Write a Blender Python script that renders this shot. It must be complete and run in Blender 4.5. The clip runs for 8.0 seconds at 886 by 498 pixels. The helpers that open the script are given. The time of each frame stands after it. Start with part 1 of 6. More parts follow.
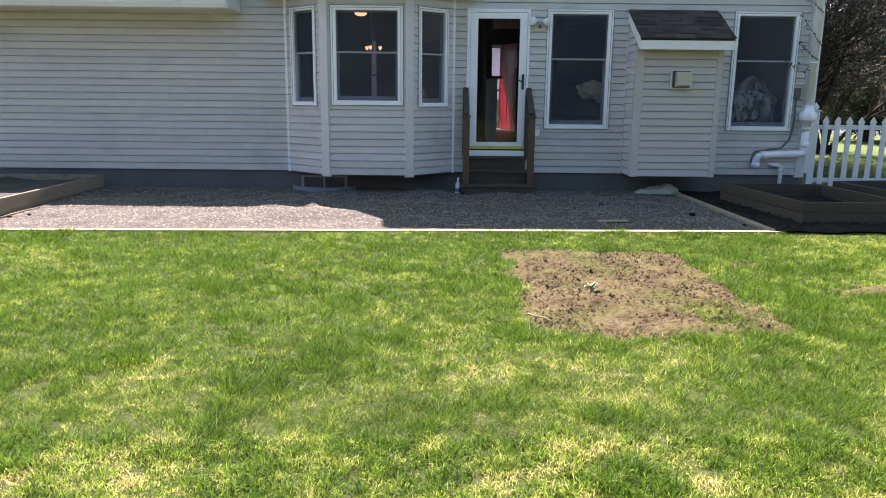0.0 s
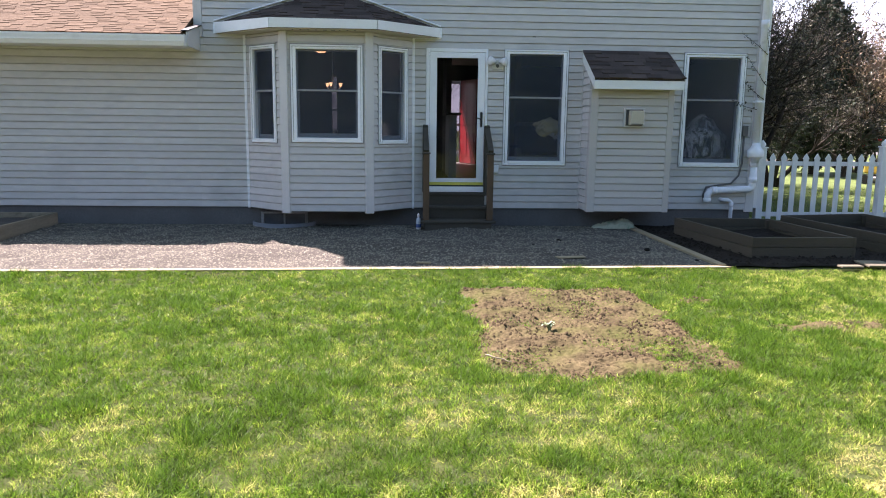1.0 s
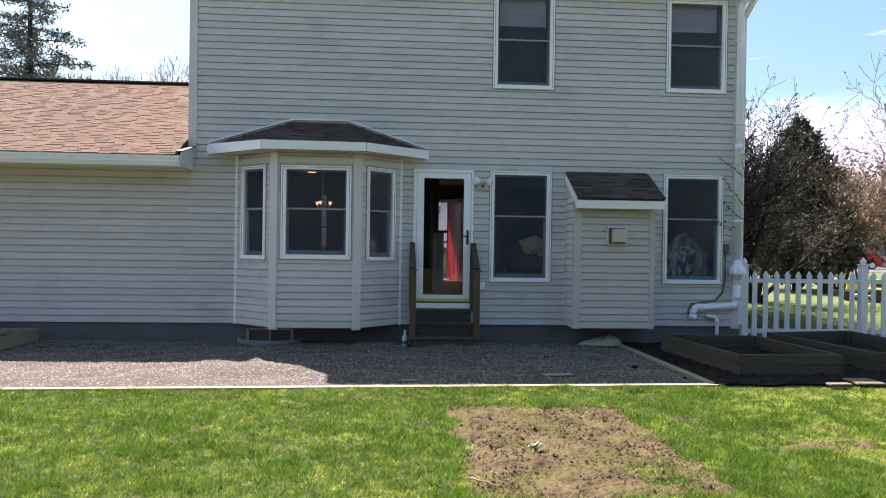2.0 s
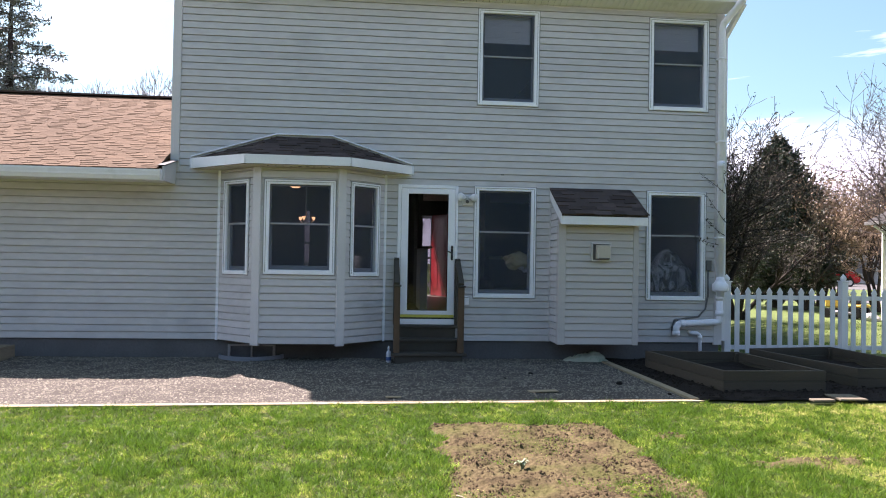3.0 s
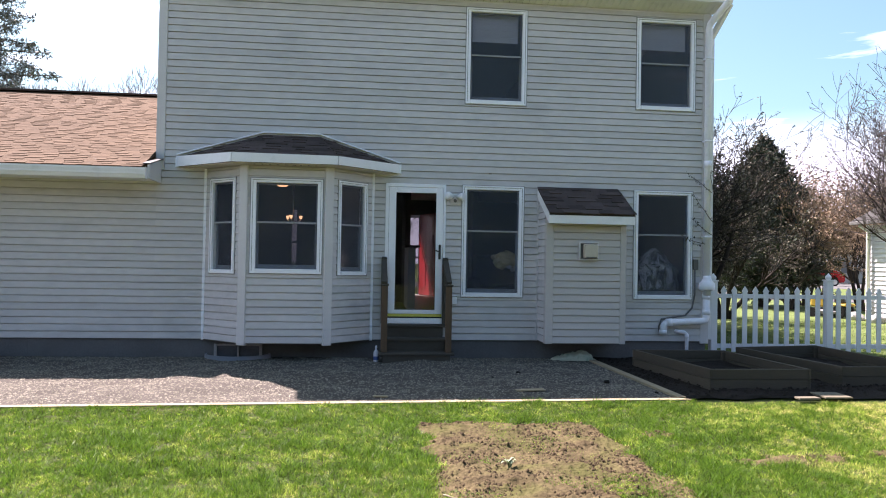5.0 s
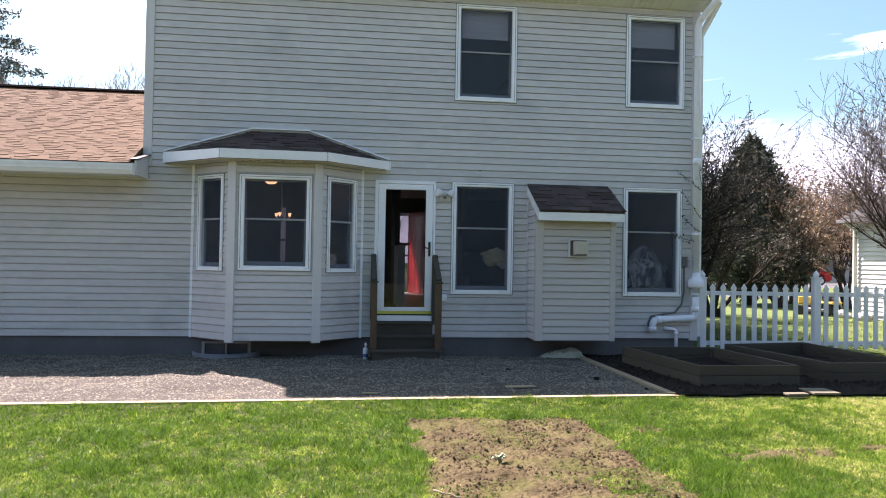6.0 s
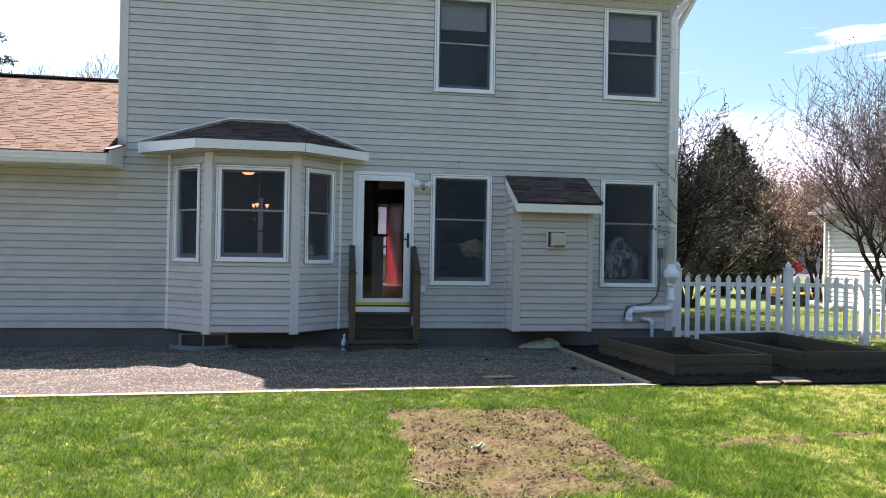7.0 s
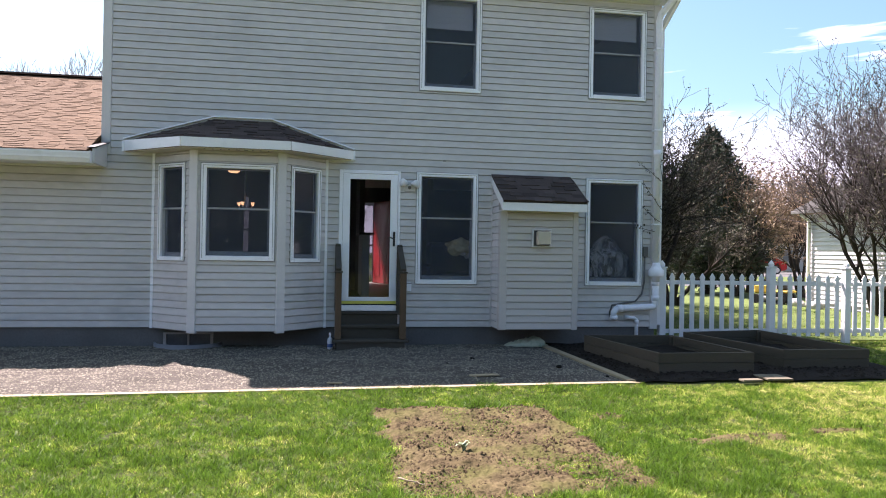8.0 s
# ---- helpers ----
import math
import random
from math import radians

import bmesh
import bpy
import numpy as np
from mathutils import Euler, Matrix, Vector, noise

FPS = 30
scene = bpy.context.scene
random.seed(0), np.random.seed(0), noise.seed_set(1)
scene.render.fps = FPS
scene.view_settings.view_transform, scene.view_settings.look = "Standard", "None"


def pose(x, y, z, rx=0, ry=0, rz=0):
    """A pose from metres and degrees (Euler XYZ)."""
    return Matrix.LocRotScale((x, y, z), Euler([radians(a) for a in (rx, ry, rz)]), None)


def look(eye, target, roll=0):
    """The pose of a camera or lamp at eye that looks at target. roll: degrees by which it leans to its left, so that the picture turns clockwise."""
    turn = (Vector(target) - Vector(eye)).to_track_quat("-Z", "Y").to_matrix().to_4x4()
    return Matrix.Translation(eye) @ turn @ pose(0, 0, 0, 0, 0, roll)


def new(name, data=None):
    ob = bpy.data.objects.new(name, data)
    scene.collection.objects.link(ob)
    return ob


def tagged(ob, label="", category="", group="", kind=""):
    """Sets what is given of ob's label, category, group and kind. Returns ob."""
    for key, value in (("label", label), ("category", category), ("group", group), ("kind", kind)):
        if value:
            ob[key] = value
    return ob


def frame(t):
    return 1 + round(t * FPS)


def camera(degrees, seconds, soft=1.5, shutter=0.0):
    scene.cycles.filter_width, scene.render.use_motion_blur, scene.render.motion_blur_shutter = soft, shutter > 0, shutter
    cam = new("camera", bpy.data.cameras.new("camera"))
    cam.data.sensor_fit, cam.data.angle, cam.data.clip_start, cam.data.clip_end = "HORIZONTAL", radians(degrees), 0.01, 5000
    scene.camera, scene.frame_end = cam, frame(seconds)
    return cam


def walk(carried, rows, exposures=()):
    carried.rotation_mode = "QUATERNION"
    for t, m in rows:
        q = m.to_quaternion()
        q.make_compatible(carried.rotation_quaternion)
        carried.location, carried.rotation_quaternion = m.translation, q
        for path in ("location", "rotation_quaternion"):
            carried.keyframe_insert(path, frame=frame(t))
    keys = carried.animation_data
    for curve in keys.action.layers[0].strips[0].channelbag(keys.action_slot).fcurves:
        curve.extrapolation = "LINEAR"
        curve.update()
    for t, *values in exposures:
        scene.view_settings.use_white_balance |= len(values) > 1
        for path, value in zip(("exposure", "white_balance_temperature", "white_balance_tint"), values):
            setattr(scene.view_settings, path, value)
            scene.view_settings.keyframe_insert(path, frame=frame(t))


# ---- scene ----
cam = camera(63.0, 8.0, soft=1.0)
PATH = [
    (0, (-1.531, -10.881, 1.376), (-1.521, -8.924, 0.964), 0.6),
    (0.5, (-1.522, -10.905, 1.426), (-1.427, -8.951, 1.01), 0.7),
    (1, (-1.507, -10.924, 1.469), (-1.394, -8.955, 1.139), 0.7),
    (1.5, (-1.486, -10.934, 1.494), (-1.36, -8.943, 1.362), 0.8),
    (1.7, (-1.466, -10.94, 1.489), (-1.336, -8.946, 1.423), 0.8),
    (3, (-1.496, -10.898, 1.467), (-1.308, -8.907, 1.502), 1.0),
    (3.5, (-1.487, -10.895, 1.468), (-1.288, -8.905, 1.503), 1.0),
    (4, (-1.476, -10.895, 1.466), (-1.272, -8.905, 1.502), 1.0),
    (4.5, (-1.483, -10.893, 1.47), (-1.271, -8.905, 1.505), 1.0),
    (6, (-1.484, -10.843, 1.421), (-1.235, -8.859, 1.455), 1.0),
    (6.5, (-1.493, -10.858, 1.425), (-1.214, -8.878, 1.445), 1.0),
    (7, (-1.502, -10.862, 1.42), (-1.191, -8.886, 1.431), 1.0),
    (7.5, (-1.494, -10.868, 1.423), (-1.163, -8.895, 1.431), 1.0),
    (8, (-1.488, -10.88, 1.425), (-1.142, -8.91, 1.432), 1.0),
]
walk(cam, [(t, look(e, g, r)) for t, e, g, r in PATH], exposures=[(t, e + 0.69, 6260, 39) for t, e in ((0.0, 1.50), (0.7, 1.58), (1.0, 1.54), (1.3, 1.30), (1.7, 1.25), (2.8, 1.36), (3.5, 1.38), (8.0, 1.39))])

# ---- world and sun ----
TO_SUN = Vector((-0.43, 0.52, 1.0)).normalized()
world = bpy.data.worlds.new("world")
scene.world = world
world.use_nodes = True
wn, wl = world.node_tree.nodes, world.node_tree.links
sky = wn.new("ShaderNodeTexSky")
sky.sky_type = "NISHITA"
sky.sun_disc = False
sky.sun_elevation = radians(56.0)
sky.sun_rotation = radians(-39.6)
sky.dust_density = 2.2
sky.ozone_density = 1.0
coord = wn.new("ShaderNodeTexCoord")
squash = wn.new("ShaderNodeMapping")
squash.inputs["Scale"].default_value = (3.0, 3.0, 30.0)
cloud = wn.new("ShaderNodeTexNoise")
cloud.inputs["Scale"].default_value = 1.6
cloud.inputs["Detail"].default_value = 7.0
cloud.inputs["Roughness"].default_value = 0.55
cramp = wn.new("ShaderNodeValToRGB")
cramp.color_ramp.elements[0].position = 0.60
cramp.color_ramp.elements[1].position = 0.86
cmix = wn.new("ShaderNodeMixRGB")
cmix.inputs["Color2"].default_value = (12.5, 12.7, 13.0, 1)
wl.new(coord.outputs["Generated"], squash.inputs["Vector"])
wl.new(squash.outputs["Vector"], cloud.inputs["Vector"])
wl.new(cloud.outputs["Fac"], cramp.inputs["Fac"])
rise = wn.new("ShaderNodeSeparateXYZ")
bank = wn.new("ShaderNodeMapRange")
bank.interpolation_type = "SMOOTHSTEP"
bank.inputs["From Min"].default_value, bank.inputs["From Max"].default_value = 0.20, 0.09
bank.inputs["To Max"].default_value = 0.8
veil = wn.new("ShaderNodeMath")
veil.operation = "MAXIMUM"
wl.new(coord.outputs["Generated"], rise.inputs["Vector"])
wl.new(rise.outputs["Z"], bank.inputs["Value"])
wl.new(bank.outputs["Result"], veil.inputs[0])
wl.new(cramp.outputs["Color"], veil.inputs[1])
wl.new(veil.outputs[0], cmix.inputs["Fac"])
clear = wn.new("ShaderNodeMixRGB")
clear.blend_type = "MULTIPLY"
clear.inputs["Fac"].default_value = 1.0
clear.inputs["Color2"].default_value = (0.74, 1.02, 0.85, 1)
wl.new(sky.outputs["Color"], clear.inputs["Color1"])
wl.new(clear.outputs["Color"], cmix.inputs["Color1"])
wl.new(cmix.outputs["Color"], wn["Background"].inputs["Color"])
wn["Background"].inputs["Strength"].default_value = 0.061
sun = new("sun", bpy.data.lights.new("sun", "SUN"))
sun.data.energy, sun.data.angle, sun.data.color = 4.5, radians(0.53), (1.0, 0.95, 0.79)
sun.matrix_world = look(TO_SUN * 60, (0, 0, 0))


# ---- materials ----
def mat(name, col, rough=0.7, metal=0.0, vary=0.12, vs=1.5, fine=0.10, fs=45.0, bump=0.2, bs=90.0, rnd=0.0, stain=None, island=0.0, stretch=None):
    """A worn surface: broad and fine change of tone, relief, an own tone for each piece, and stains (colour, amount, scale, start)."""
    m = bpy.data.materials.new(name)
    m.use_nodes = True
    n, l = m.node_tree.nodes, m.node_tree.links
    b = n["Principled BSDF"]
    b.inputs["Roughness"].default_value, b.inputs["Metallic"].default_value = rough, metal
    b.inputs["Specular IOR Level"].default_value = 0.12 if rough > 0.84 else 0.5
    geo = n.new("ShaderNodeNewGeometry")
    place = geo.outputs["Position"]
    if stretch:
        mp = n.new("ShaderNodeMapping")
        mp.inputs["Scale"].default_value = stretch
        l.new(place, mp.inputs["Vector"])
        place = mp.outputs["Vector"]

    def noise_tex(scale, detail=4.0):
        t = n.new("ShaderNodeTexNoise")
        t.inputs["Scale"].default_value, t.inputs["Detail"].default_value = scale, detail
        l.new(place, t.inputs["Vector"])
        return t.outputs["Fac"]

    def ranged(src, amount):
        r = n.new("ShaderNodeMapRange")
        r.inputs["From Min"].default_value, r.inputs["From Max"].default_value = 0.25, 0.75
        r.inputs["To Min"].default_value, r.inputs["To Max"].default_value = 1 - amount, 1 + amount
        l.new(src, r.inputs["Value"])
        return r.outputs["Result"]

    def times(a, c):
        k = n.new("ShaderNodeMath")
        k.operation = "MULTIPLY"
        l.new(a, k.inputs[0]), l.new(c, k.inputs[1])
        return k.outputs[0]

    value = times(ranged(noise_tex(vs), vary), ranged(noise_tex(fs, 6.0), fine))
    for amount, socket in ((rnd, "Random"), (island, "Random Per Island")):
        if amount:
            src = n.new("ShaderNodeObjectInfo").outputs["Random"] if socket == "Random" else geo.outputs[socket]
            r = n.new("ShaderNodeMapRange")
            r.inputs["To Min"].default_value, r.inputs["To Max"].default_value = 1 - amount, 1 + amount
            l.new(src, r.inputs["Value"])
            value = times(value, r.outputs["Result"])
    hsv = n.new("ShaderNodeHueSaturation")
    hsv.inputs["Color"].default_value = (*col, 1)
    l.new(value, hsv.inputs["Value"])
    out = hsv.outputs["Color"]
    if stain:
        scol, amount, sscale, start = stain
        mr = n.new("ShaderNodeMapRange")
        mr.inputs["From Min"].default_value, mr.inputs["From Max"].default_value = start, start + 0.22
        mr.inputs["To Max"].default_value = amount
        l.new(noise_tex(sscale, 6.0), mr.inputs["Value"])
        mx = n.new("ShaderNodeMixRGB")
        mx.inputs["Color2"].default_value = (*scol, 1)
        l.new(mr.outputs["Result"], mx.inputs["Fac"])
        l.new(out, mx.inputs["Color1"])
        out = mx.outputs["Color"]
    l.new(out, b.inputs["Base Color"])
    if bump:
        bp = n.new("ShaderNodeBump")
        bp.inputs["Strength"].default_value, bp.inputs["Distance"].default_value = bump, 0.01
        l.new(noise_tex(bs, 6.0), bp.inputs["Height"])
        l.new(bp.outputs["Normal"], b.inputs["Normal"])
    return m


def glass_mat(name, clear=0.55, ior=1.5):
    """A window pane behind a fine screen: dimmed see-through with a mirror-like gloss."""
    m = bpy.data.materials.new(name)
    m.use_nodes = True
    n, l = m.node_tree.nodes, m.node_tree.links
    n.remove(n["Principled BSDF"])
    tr, gl, fr, mx = n.new("ShaderNodeBsdfTransparent"), n.new("ShaderNodeBsdfGlossy"), n.new("ShaderNodeFresnel"), n.new("ShaderNodeMixShader")
    tr.inputs["Color"].default_value = (clear, clear, clear * 1.03, 1)
    gl.inputs["Roughness"].default_value = 0.02
    fr.inputs["IOR"].default_value = ior
    l.new(fr.outputs["Fac"], mx.inputs["Fac"])
    l.new(tr.outputs["BSDF"], mx.inputs[1])
    l.new(gl.outputs["BSDF"], mx.inputs[2])
    l.new(mx.outputs["Shader"], n["Material Output"].inputs["Surface"])
    return m


def glow_mat(name, col, power):
    m = bpy.data.materials.new(name)
    m.use_nodes = True
    b = m.node_tree.nodes["Principled BSDF"]
    b.inputs["Base Color"].default_value = (0.8, 0.7, 0.55, 1)
    b.inputs["Emission Color"].default_value = (*col, 1)
    b.inputs["Emission Strength"].default_value = power
    return m


def dry_mat(name, green, deep, straw):
    """Grass: each blade's own dryness turns it from deep green to straw."""
    m = mat(name, green, rough=0.45, vary=0.1, fine=0.05, bump=0, island=0.9)
    n, l = m.node_tree.nodes, m.node_tree.links
    b = n["Principled BSDF"]
    at = n.new("ShaderNodeAttribute")
    at.attribute_name = "dry"
    rp = n.new("ShaderNodeValToRGB")
    e = rp.color_ramp.elements
    e[0].color, e[0].position = (*deep, 1), 0.12
    e[1].color, e[1].position = (*straw, 1), 0.88
    mid = rp.color_ramp.elements.new(0.42)
    mid.color = (*green, 1)
    hsv = [q for q in n if q.bl_idname == "ShaderNodeHueSaturation"][0]
    l.new(at.outputs["Fac"], rp.inputs["Fac"])
    l.new(rp.outputs["Color"], hsv.inputs["Color"])
    b.inputs["Specular IOR Level"].default_value = 0.18
    tl, mx = n.new("ShaderNodeBsdfTranslucent"), n.new("ShaderNodeMixShader")
    mx.inputs["Fac"].default_value = 0.48
    l.new(hsv.outputs["Color"], tl.inputs["Color"])
    l.new(b.outputs["BSDF"], mx.inputs[1])
    l.new(tl.outputs["BSDF"], mx.inputs[2])
    l.new(mx.outputs["Shader"], n["Material Output"].inputs["Surface"])
    return m


def film_mat(name, col, rough, cover):
    """A thin veil that covers a share of what lies behind it."""
    m = mat(name, col, rough, vary=0.1, bump=0.3 if rough < 0.5 else 0, bs=14)
    n, l = m.node_tree.nodes, m.node_tree.links
    b = n["Principled BSDF"]
    tr, mx = n.new("ShaderNodeBsdfTransparent"), n.new("ShaderNodeMixShader")
    mx.inputs["Fac"].default_value = cover
    if rough < 0.5:
        geo, mp, nz, mr = n.new("ShaderNodeNewGeometry"), n.new("ShaderNodeMapping"), n.new("ShaderNodeTexNoise"), n.new("ShaderNodeMapRange")
        mp.inputs["Scale"].default_value = (1.0, 1.0, 0.45)
        nz.inputs["Scale"].default_value, nz.inputs["Detail"].default_value, nz.inputs["Distortion"].default_value = 7.0, 3.0, 1.6
        mr.inputs["From Min"].default_value, mr.inputs["From Max"].default_value = 0.38, 0.56
        mr.inputs["To Min"].default_value, mr.inputs["To Max"].default_value = 0.10, cover
        l.new(geo.outputs["Position"], mp.inputs["Vector"])
        l.new(mp.outputs["Vector"], nz.inputs["Vector"])
        l.new(nz.outputs["Fac"], mr.inputs["Value"])
        l.new(mr.outputs["Result"], mx.inputs["Fac"])
    l.new(tr.outputs["BSDF"], mx.inputs[1])
    l.new(b.outputs["BSDF"], mx.inputs[2])
    l.new(mx.outputs["Shader"], n["Material Output"].inputs["Surface"])
    return m


M = {}
M["siding"] = mat("siding", (0.575, 0.555, 0.535), 0.55, vary=0.07, vs=1.1, fine=0.06, fs=12.0, bump=0.06, bs=40, rnd=0.055, stain=((0.27, 0.27, 0.27), 0.40, 2.2, 0.54), stretch=(0.6, 1, 1.5))
M["corner"] = mat("corner_post", (0.635, 0.615, 0.595), 0.5, vary=0.05, fine=0.03, bump=0.04)
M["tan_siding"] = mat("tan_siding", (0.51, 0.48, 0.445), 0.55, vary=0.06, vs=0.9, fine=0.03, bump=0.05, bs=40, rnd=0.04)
M["cellar_pane"] = mat("dusty_pane", (0.13, 0.135, 0.15), 0.25, vary=0.2, vs=6, fine=0.1, bump=0.02)
# siding channel darkened well below the siding: its shadow is in the colour
M["channel"] = mat("siding_channel", (0.26, 0.255, 0.25), 0.6, vary=0.08, bump=0.02)
M["white"] = mat("white_vinyl", (0.92, 0.93, 0.95), 0.4, vary=0.04, fine=0.03, bump=0.03, stain=((0.55, 0.55, 0.53), 0.35, 4.0, 0.62))
M["fascia"] = mat("white_fascia", (0.84, 0.84, 0.83), 0.45, vary=0.05, fine=0.03, bump=0.03, stain=((0.40, 0.40, 0.36), 0.5, 3.0, 0.6))
M["sash"] = mat("screened_sash", (0.20, 0.22, 0.25), 0.5, vary=0.05, fine=0.03, bump=0.02)
M["pane"] = glass_mat("pane", 0.93, 1.33)
M["dim_pane"] = glass_mat("dim_pane", 0.17)
M["hall_pane"] = glass_mat("hall_pane", 0.40)
M["screen"] = film_mat("insect_screen", (0.10, 0.115, 0.14), 0.9, 0.19)
M["door_glass"] = glass_mat("door_glass", 0.88, 1.36)
M["concrete"] = mat("foundation", (0.145, 0.142, 0.139), 0.9, vary=0.15, vs=1.2, fine=0.12, bump=0.35, bs=60, stain=((0.12, 0.115, 0.11), 0.6, 1.6, 0.5))
M["tan_shingle"] = mat("tan_shingle", (0.116, 0.079, 0.053), 0.95, vary=0.06, vs=0.8, fine=0.25, fs=160, bump=0.5, bs=220, rnd=0.14, island=0.14)
M["dark_shingle"] = mat("dark_shingle", (0.085, 0.065, 0.058), 0.95, vary=0.12, vs=2.5, fine=0.3, fs=160, bump=0.5, bs=220, rnd=0.3)
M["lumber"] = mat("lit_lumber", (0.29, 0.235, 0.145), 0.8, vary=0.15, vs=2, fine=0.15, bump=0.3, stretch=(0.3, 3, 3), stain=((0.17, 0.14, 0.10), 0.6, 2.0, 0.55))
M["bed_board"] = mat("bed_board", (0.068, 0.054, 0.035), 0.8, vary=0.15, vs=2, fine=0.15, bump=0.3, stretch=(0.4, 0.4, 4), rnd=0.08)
M["bed_end"] = mat("weathered_board", (0.27, 0.225, 0.16), 0.85, vary=0.15, vs=2, fine=0.15, bump=0.3, stretch=(3, 0.4, 4), stain=((0.12, 0.10, 0.07), 0.6, 3.0, 0.5))
M["old_board"] = mat("old_board", (0.17, 0.15, 0.11), 0.85, vary=0.2, vs=3, fine=0.15, bump=0.3, stretch=(0.6, 4, 4), stain=((0.08, 0.07, 0.05), 0.6, 4.0, 0.5))
M["step_wood"] = mat("step_wood", (0.060, 0.051, 0.037), 0.8, vary=0.2, vs=2, fine=0.15, bump=0.3, stretch=(0.5, 4, 4))
M["post_wood"] = mat("post_wood", (0.10, 0.06, 0.030), 0.75, vary=0.2, vs=4, fine=0.15, bump=0.3, stretch=(4, 4, 0.5))
M["soil"] = mat("dark_soil", (0.020, 0.016, 0.013), 0.95, vary=0.3, vs=4, fine=0.35, fs=50, bump=0.9, bs=50)
M["dirt"] = mat("bare_dirt", (0.098, 0.076, 0.038), 0.95, vary=0.25, vs=3, fine=0.35, fs=40, bump=1.0, bs=60, stain=((0.048, 0.034, 0.018), 0.75, 3.4, 0.47))
_n, _k = M["dirt"].node_tree.nodes, M["dirt"].node_tree.links
_b = _n["Principled BSDF"]
_from = _b.inputs["Base Color"].links[0].from_socket
_moss, _patch, _mix = _n.new("ShaderNodeTexNoise"), _n.new("ShaderNodeMapRange"), _n.new("ShaderNodeMixRGB")
_moss.inputs["Scale"].default_value, _moss.inputs["Detail"].default_value = 2.3, 7.0
_patch.inputs["From Min"].default_value, _patch.inputs["From Max"].default_value, _patch.inputs["To Max"].default_value = 0.46, 0.66, 0.65
_mix.inputs["Color2"].default_value = (0.070, 0.076, 0.020, 1)
_k.new(_n.new("ShaderNodeNewGeometry").outputs["Position"], _moss.inputs["Vector"])
_k.new(_moss.outputs["Fac"], _patch.inputs["Value"])
_k.new(_patch.outputs["Result"], _mix.inputs["Fac"])
_k.new(_from, _mix.inputs["Color1"])
_k.new(_mix.outputs["Color"], _b.inputs["Base Color"])
M["clod"] = mat("dirt_clod", (0.062, 0.045, 0.025), 0.95, vary=0.2, vs=6, fine=0.25, bump=0.6, bs=80, island=0.45)
M["gravel_bed"] = mat("gravel_bed", (0.085, 0.075, 0.065), 0.95, vary=0.15, vs=2, fine=0.35, fs=90, bump=0.9, bs=90)
M["pebble"] = mat("pebble", (0.195, 0.178, 0.142), 0.85, vary=0.15, vs=3, fine=0.1, bump=0.1, island=0.38)
M["fence"] = mat("fence_vinyl", (0.80, 0.80, 0.80), 0.35, vary=0.03, fine=0.03, bump=0.02, stain=((0.55, 0.55, 0.52), 0.4, 3.0, 0.58))
M["pvc"] = mat("white_pvc", (0.88, 0.89, 0.93), 0.55, vary=0.05, fine=0.04, bump=0.02, stain=((0.40, 0.40, 0.40), 0.5, 7.0, 0.60))
M["black"] = mat("black_metal", (0.02, 0.02, 0.022), 0.4, vary=0.1, bump=0.02)
M["yellow"] = mat("yellow_sweep", (0.62, 0.58, 0.10), 0.6, vary=0.08, bump=0.05)
M["vent"] = mat("beige_vent", (0.55, 0.49, 0.38), 0.45, vary=0.05, fine=0.04, bump=0.03)
M["vent_dark"] = mat("dark_vent", (0.13, 0.125, 0.12), 0.6, vary=0.1, bump=0.05)
M["bark"] = mat("bark", (0.042, 0.035, 0.029), 0.95, vary=0.25, vs=3, fine=0.3, bump=0.8, bs=40)
M["twig"] = mat("twig", (0.062, 0.055, 0.045), 0.9, vary=0.3, vs=1.2, fine=0.2, bump=0.2, island=0.3)
M["grey_twig"] = mat("grey_twig", (0.095, 0.080, 0.078), 0.9, vary=0.3, vs=1.2, fine=0.2, bump=0.2, island=0.3)
M["pale_twig"] = mat("pale_twig", (0.22, 0.16, 0.115), 0.9, vary=0.3, vs=1.2, fine=0.2, bump=0.2, island=0.3)
M["bud"] = mat("bud_leaf", (0.095, 0.092, 0.052), 0.7, vary=0.3, vs=1.0, fine=0.2, bump=0, island=0.5)
M["needle"] = mat("needle_spray", (0.030, 0.044, 0.024), 0.7, vary=0.3, vs=1.2, fine=0.2, bump=0, island=0.5)
M["blue_needle"] = mat("blue_needle", (0.115, 0.130, 0.112), 0.7, vary=0.25, vs=1.2, fine=0.2, bump=0, island=0.5)
# distance haze is put into this pale grey of the far woods
M["hazed_wood"] = mat("hazed_wood", (0.30, 0.28, 0.29), 0.95, vary=0.25, vs=0.2, fine=0.2, bump=0, island=0.3)
M["grass"] = dry_mat("grass", (0.235, 0.345, 0.030), (0.074, 0.155, 0.011), (0.64, 0.555, 0.23))
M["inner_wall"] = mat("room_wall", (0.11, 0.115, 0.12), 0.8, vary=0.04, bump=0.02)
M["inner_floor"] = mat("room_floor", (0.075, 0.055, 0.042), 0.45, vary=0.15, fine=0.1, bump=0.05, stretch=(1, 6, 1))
M["ceiling"] = mat("ceiling_paint", (0.62, 0.61, 0.58), 0.9, vary=0.03, bump=0.05)
M["red_paint"] = mat("red_paint", (0.38, 0.022, 0.028), 0.4, vary=0.06, fine=0.04, bump=0.03)
M["fabric"] = mat("dark_fabric", (0.06, 0.065, 0.075), 0.95, vary=0.1, fine=0.1, bump=0.2)
M["shade"] = mat("window_shade", (0.84, 0.85, 0.87), 0.85, vary=0.03, fine=0.03, bump=0.05)
M["car_red"] = mat("car_paint", (0.36, 0.008, 0.014), 0.22, vary=0.03, fine=0.02, bump=0)
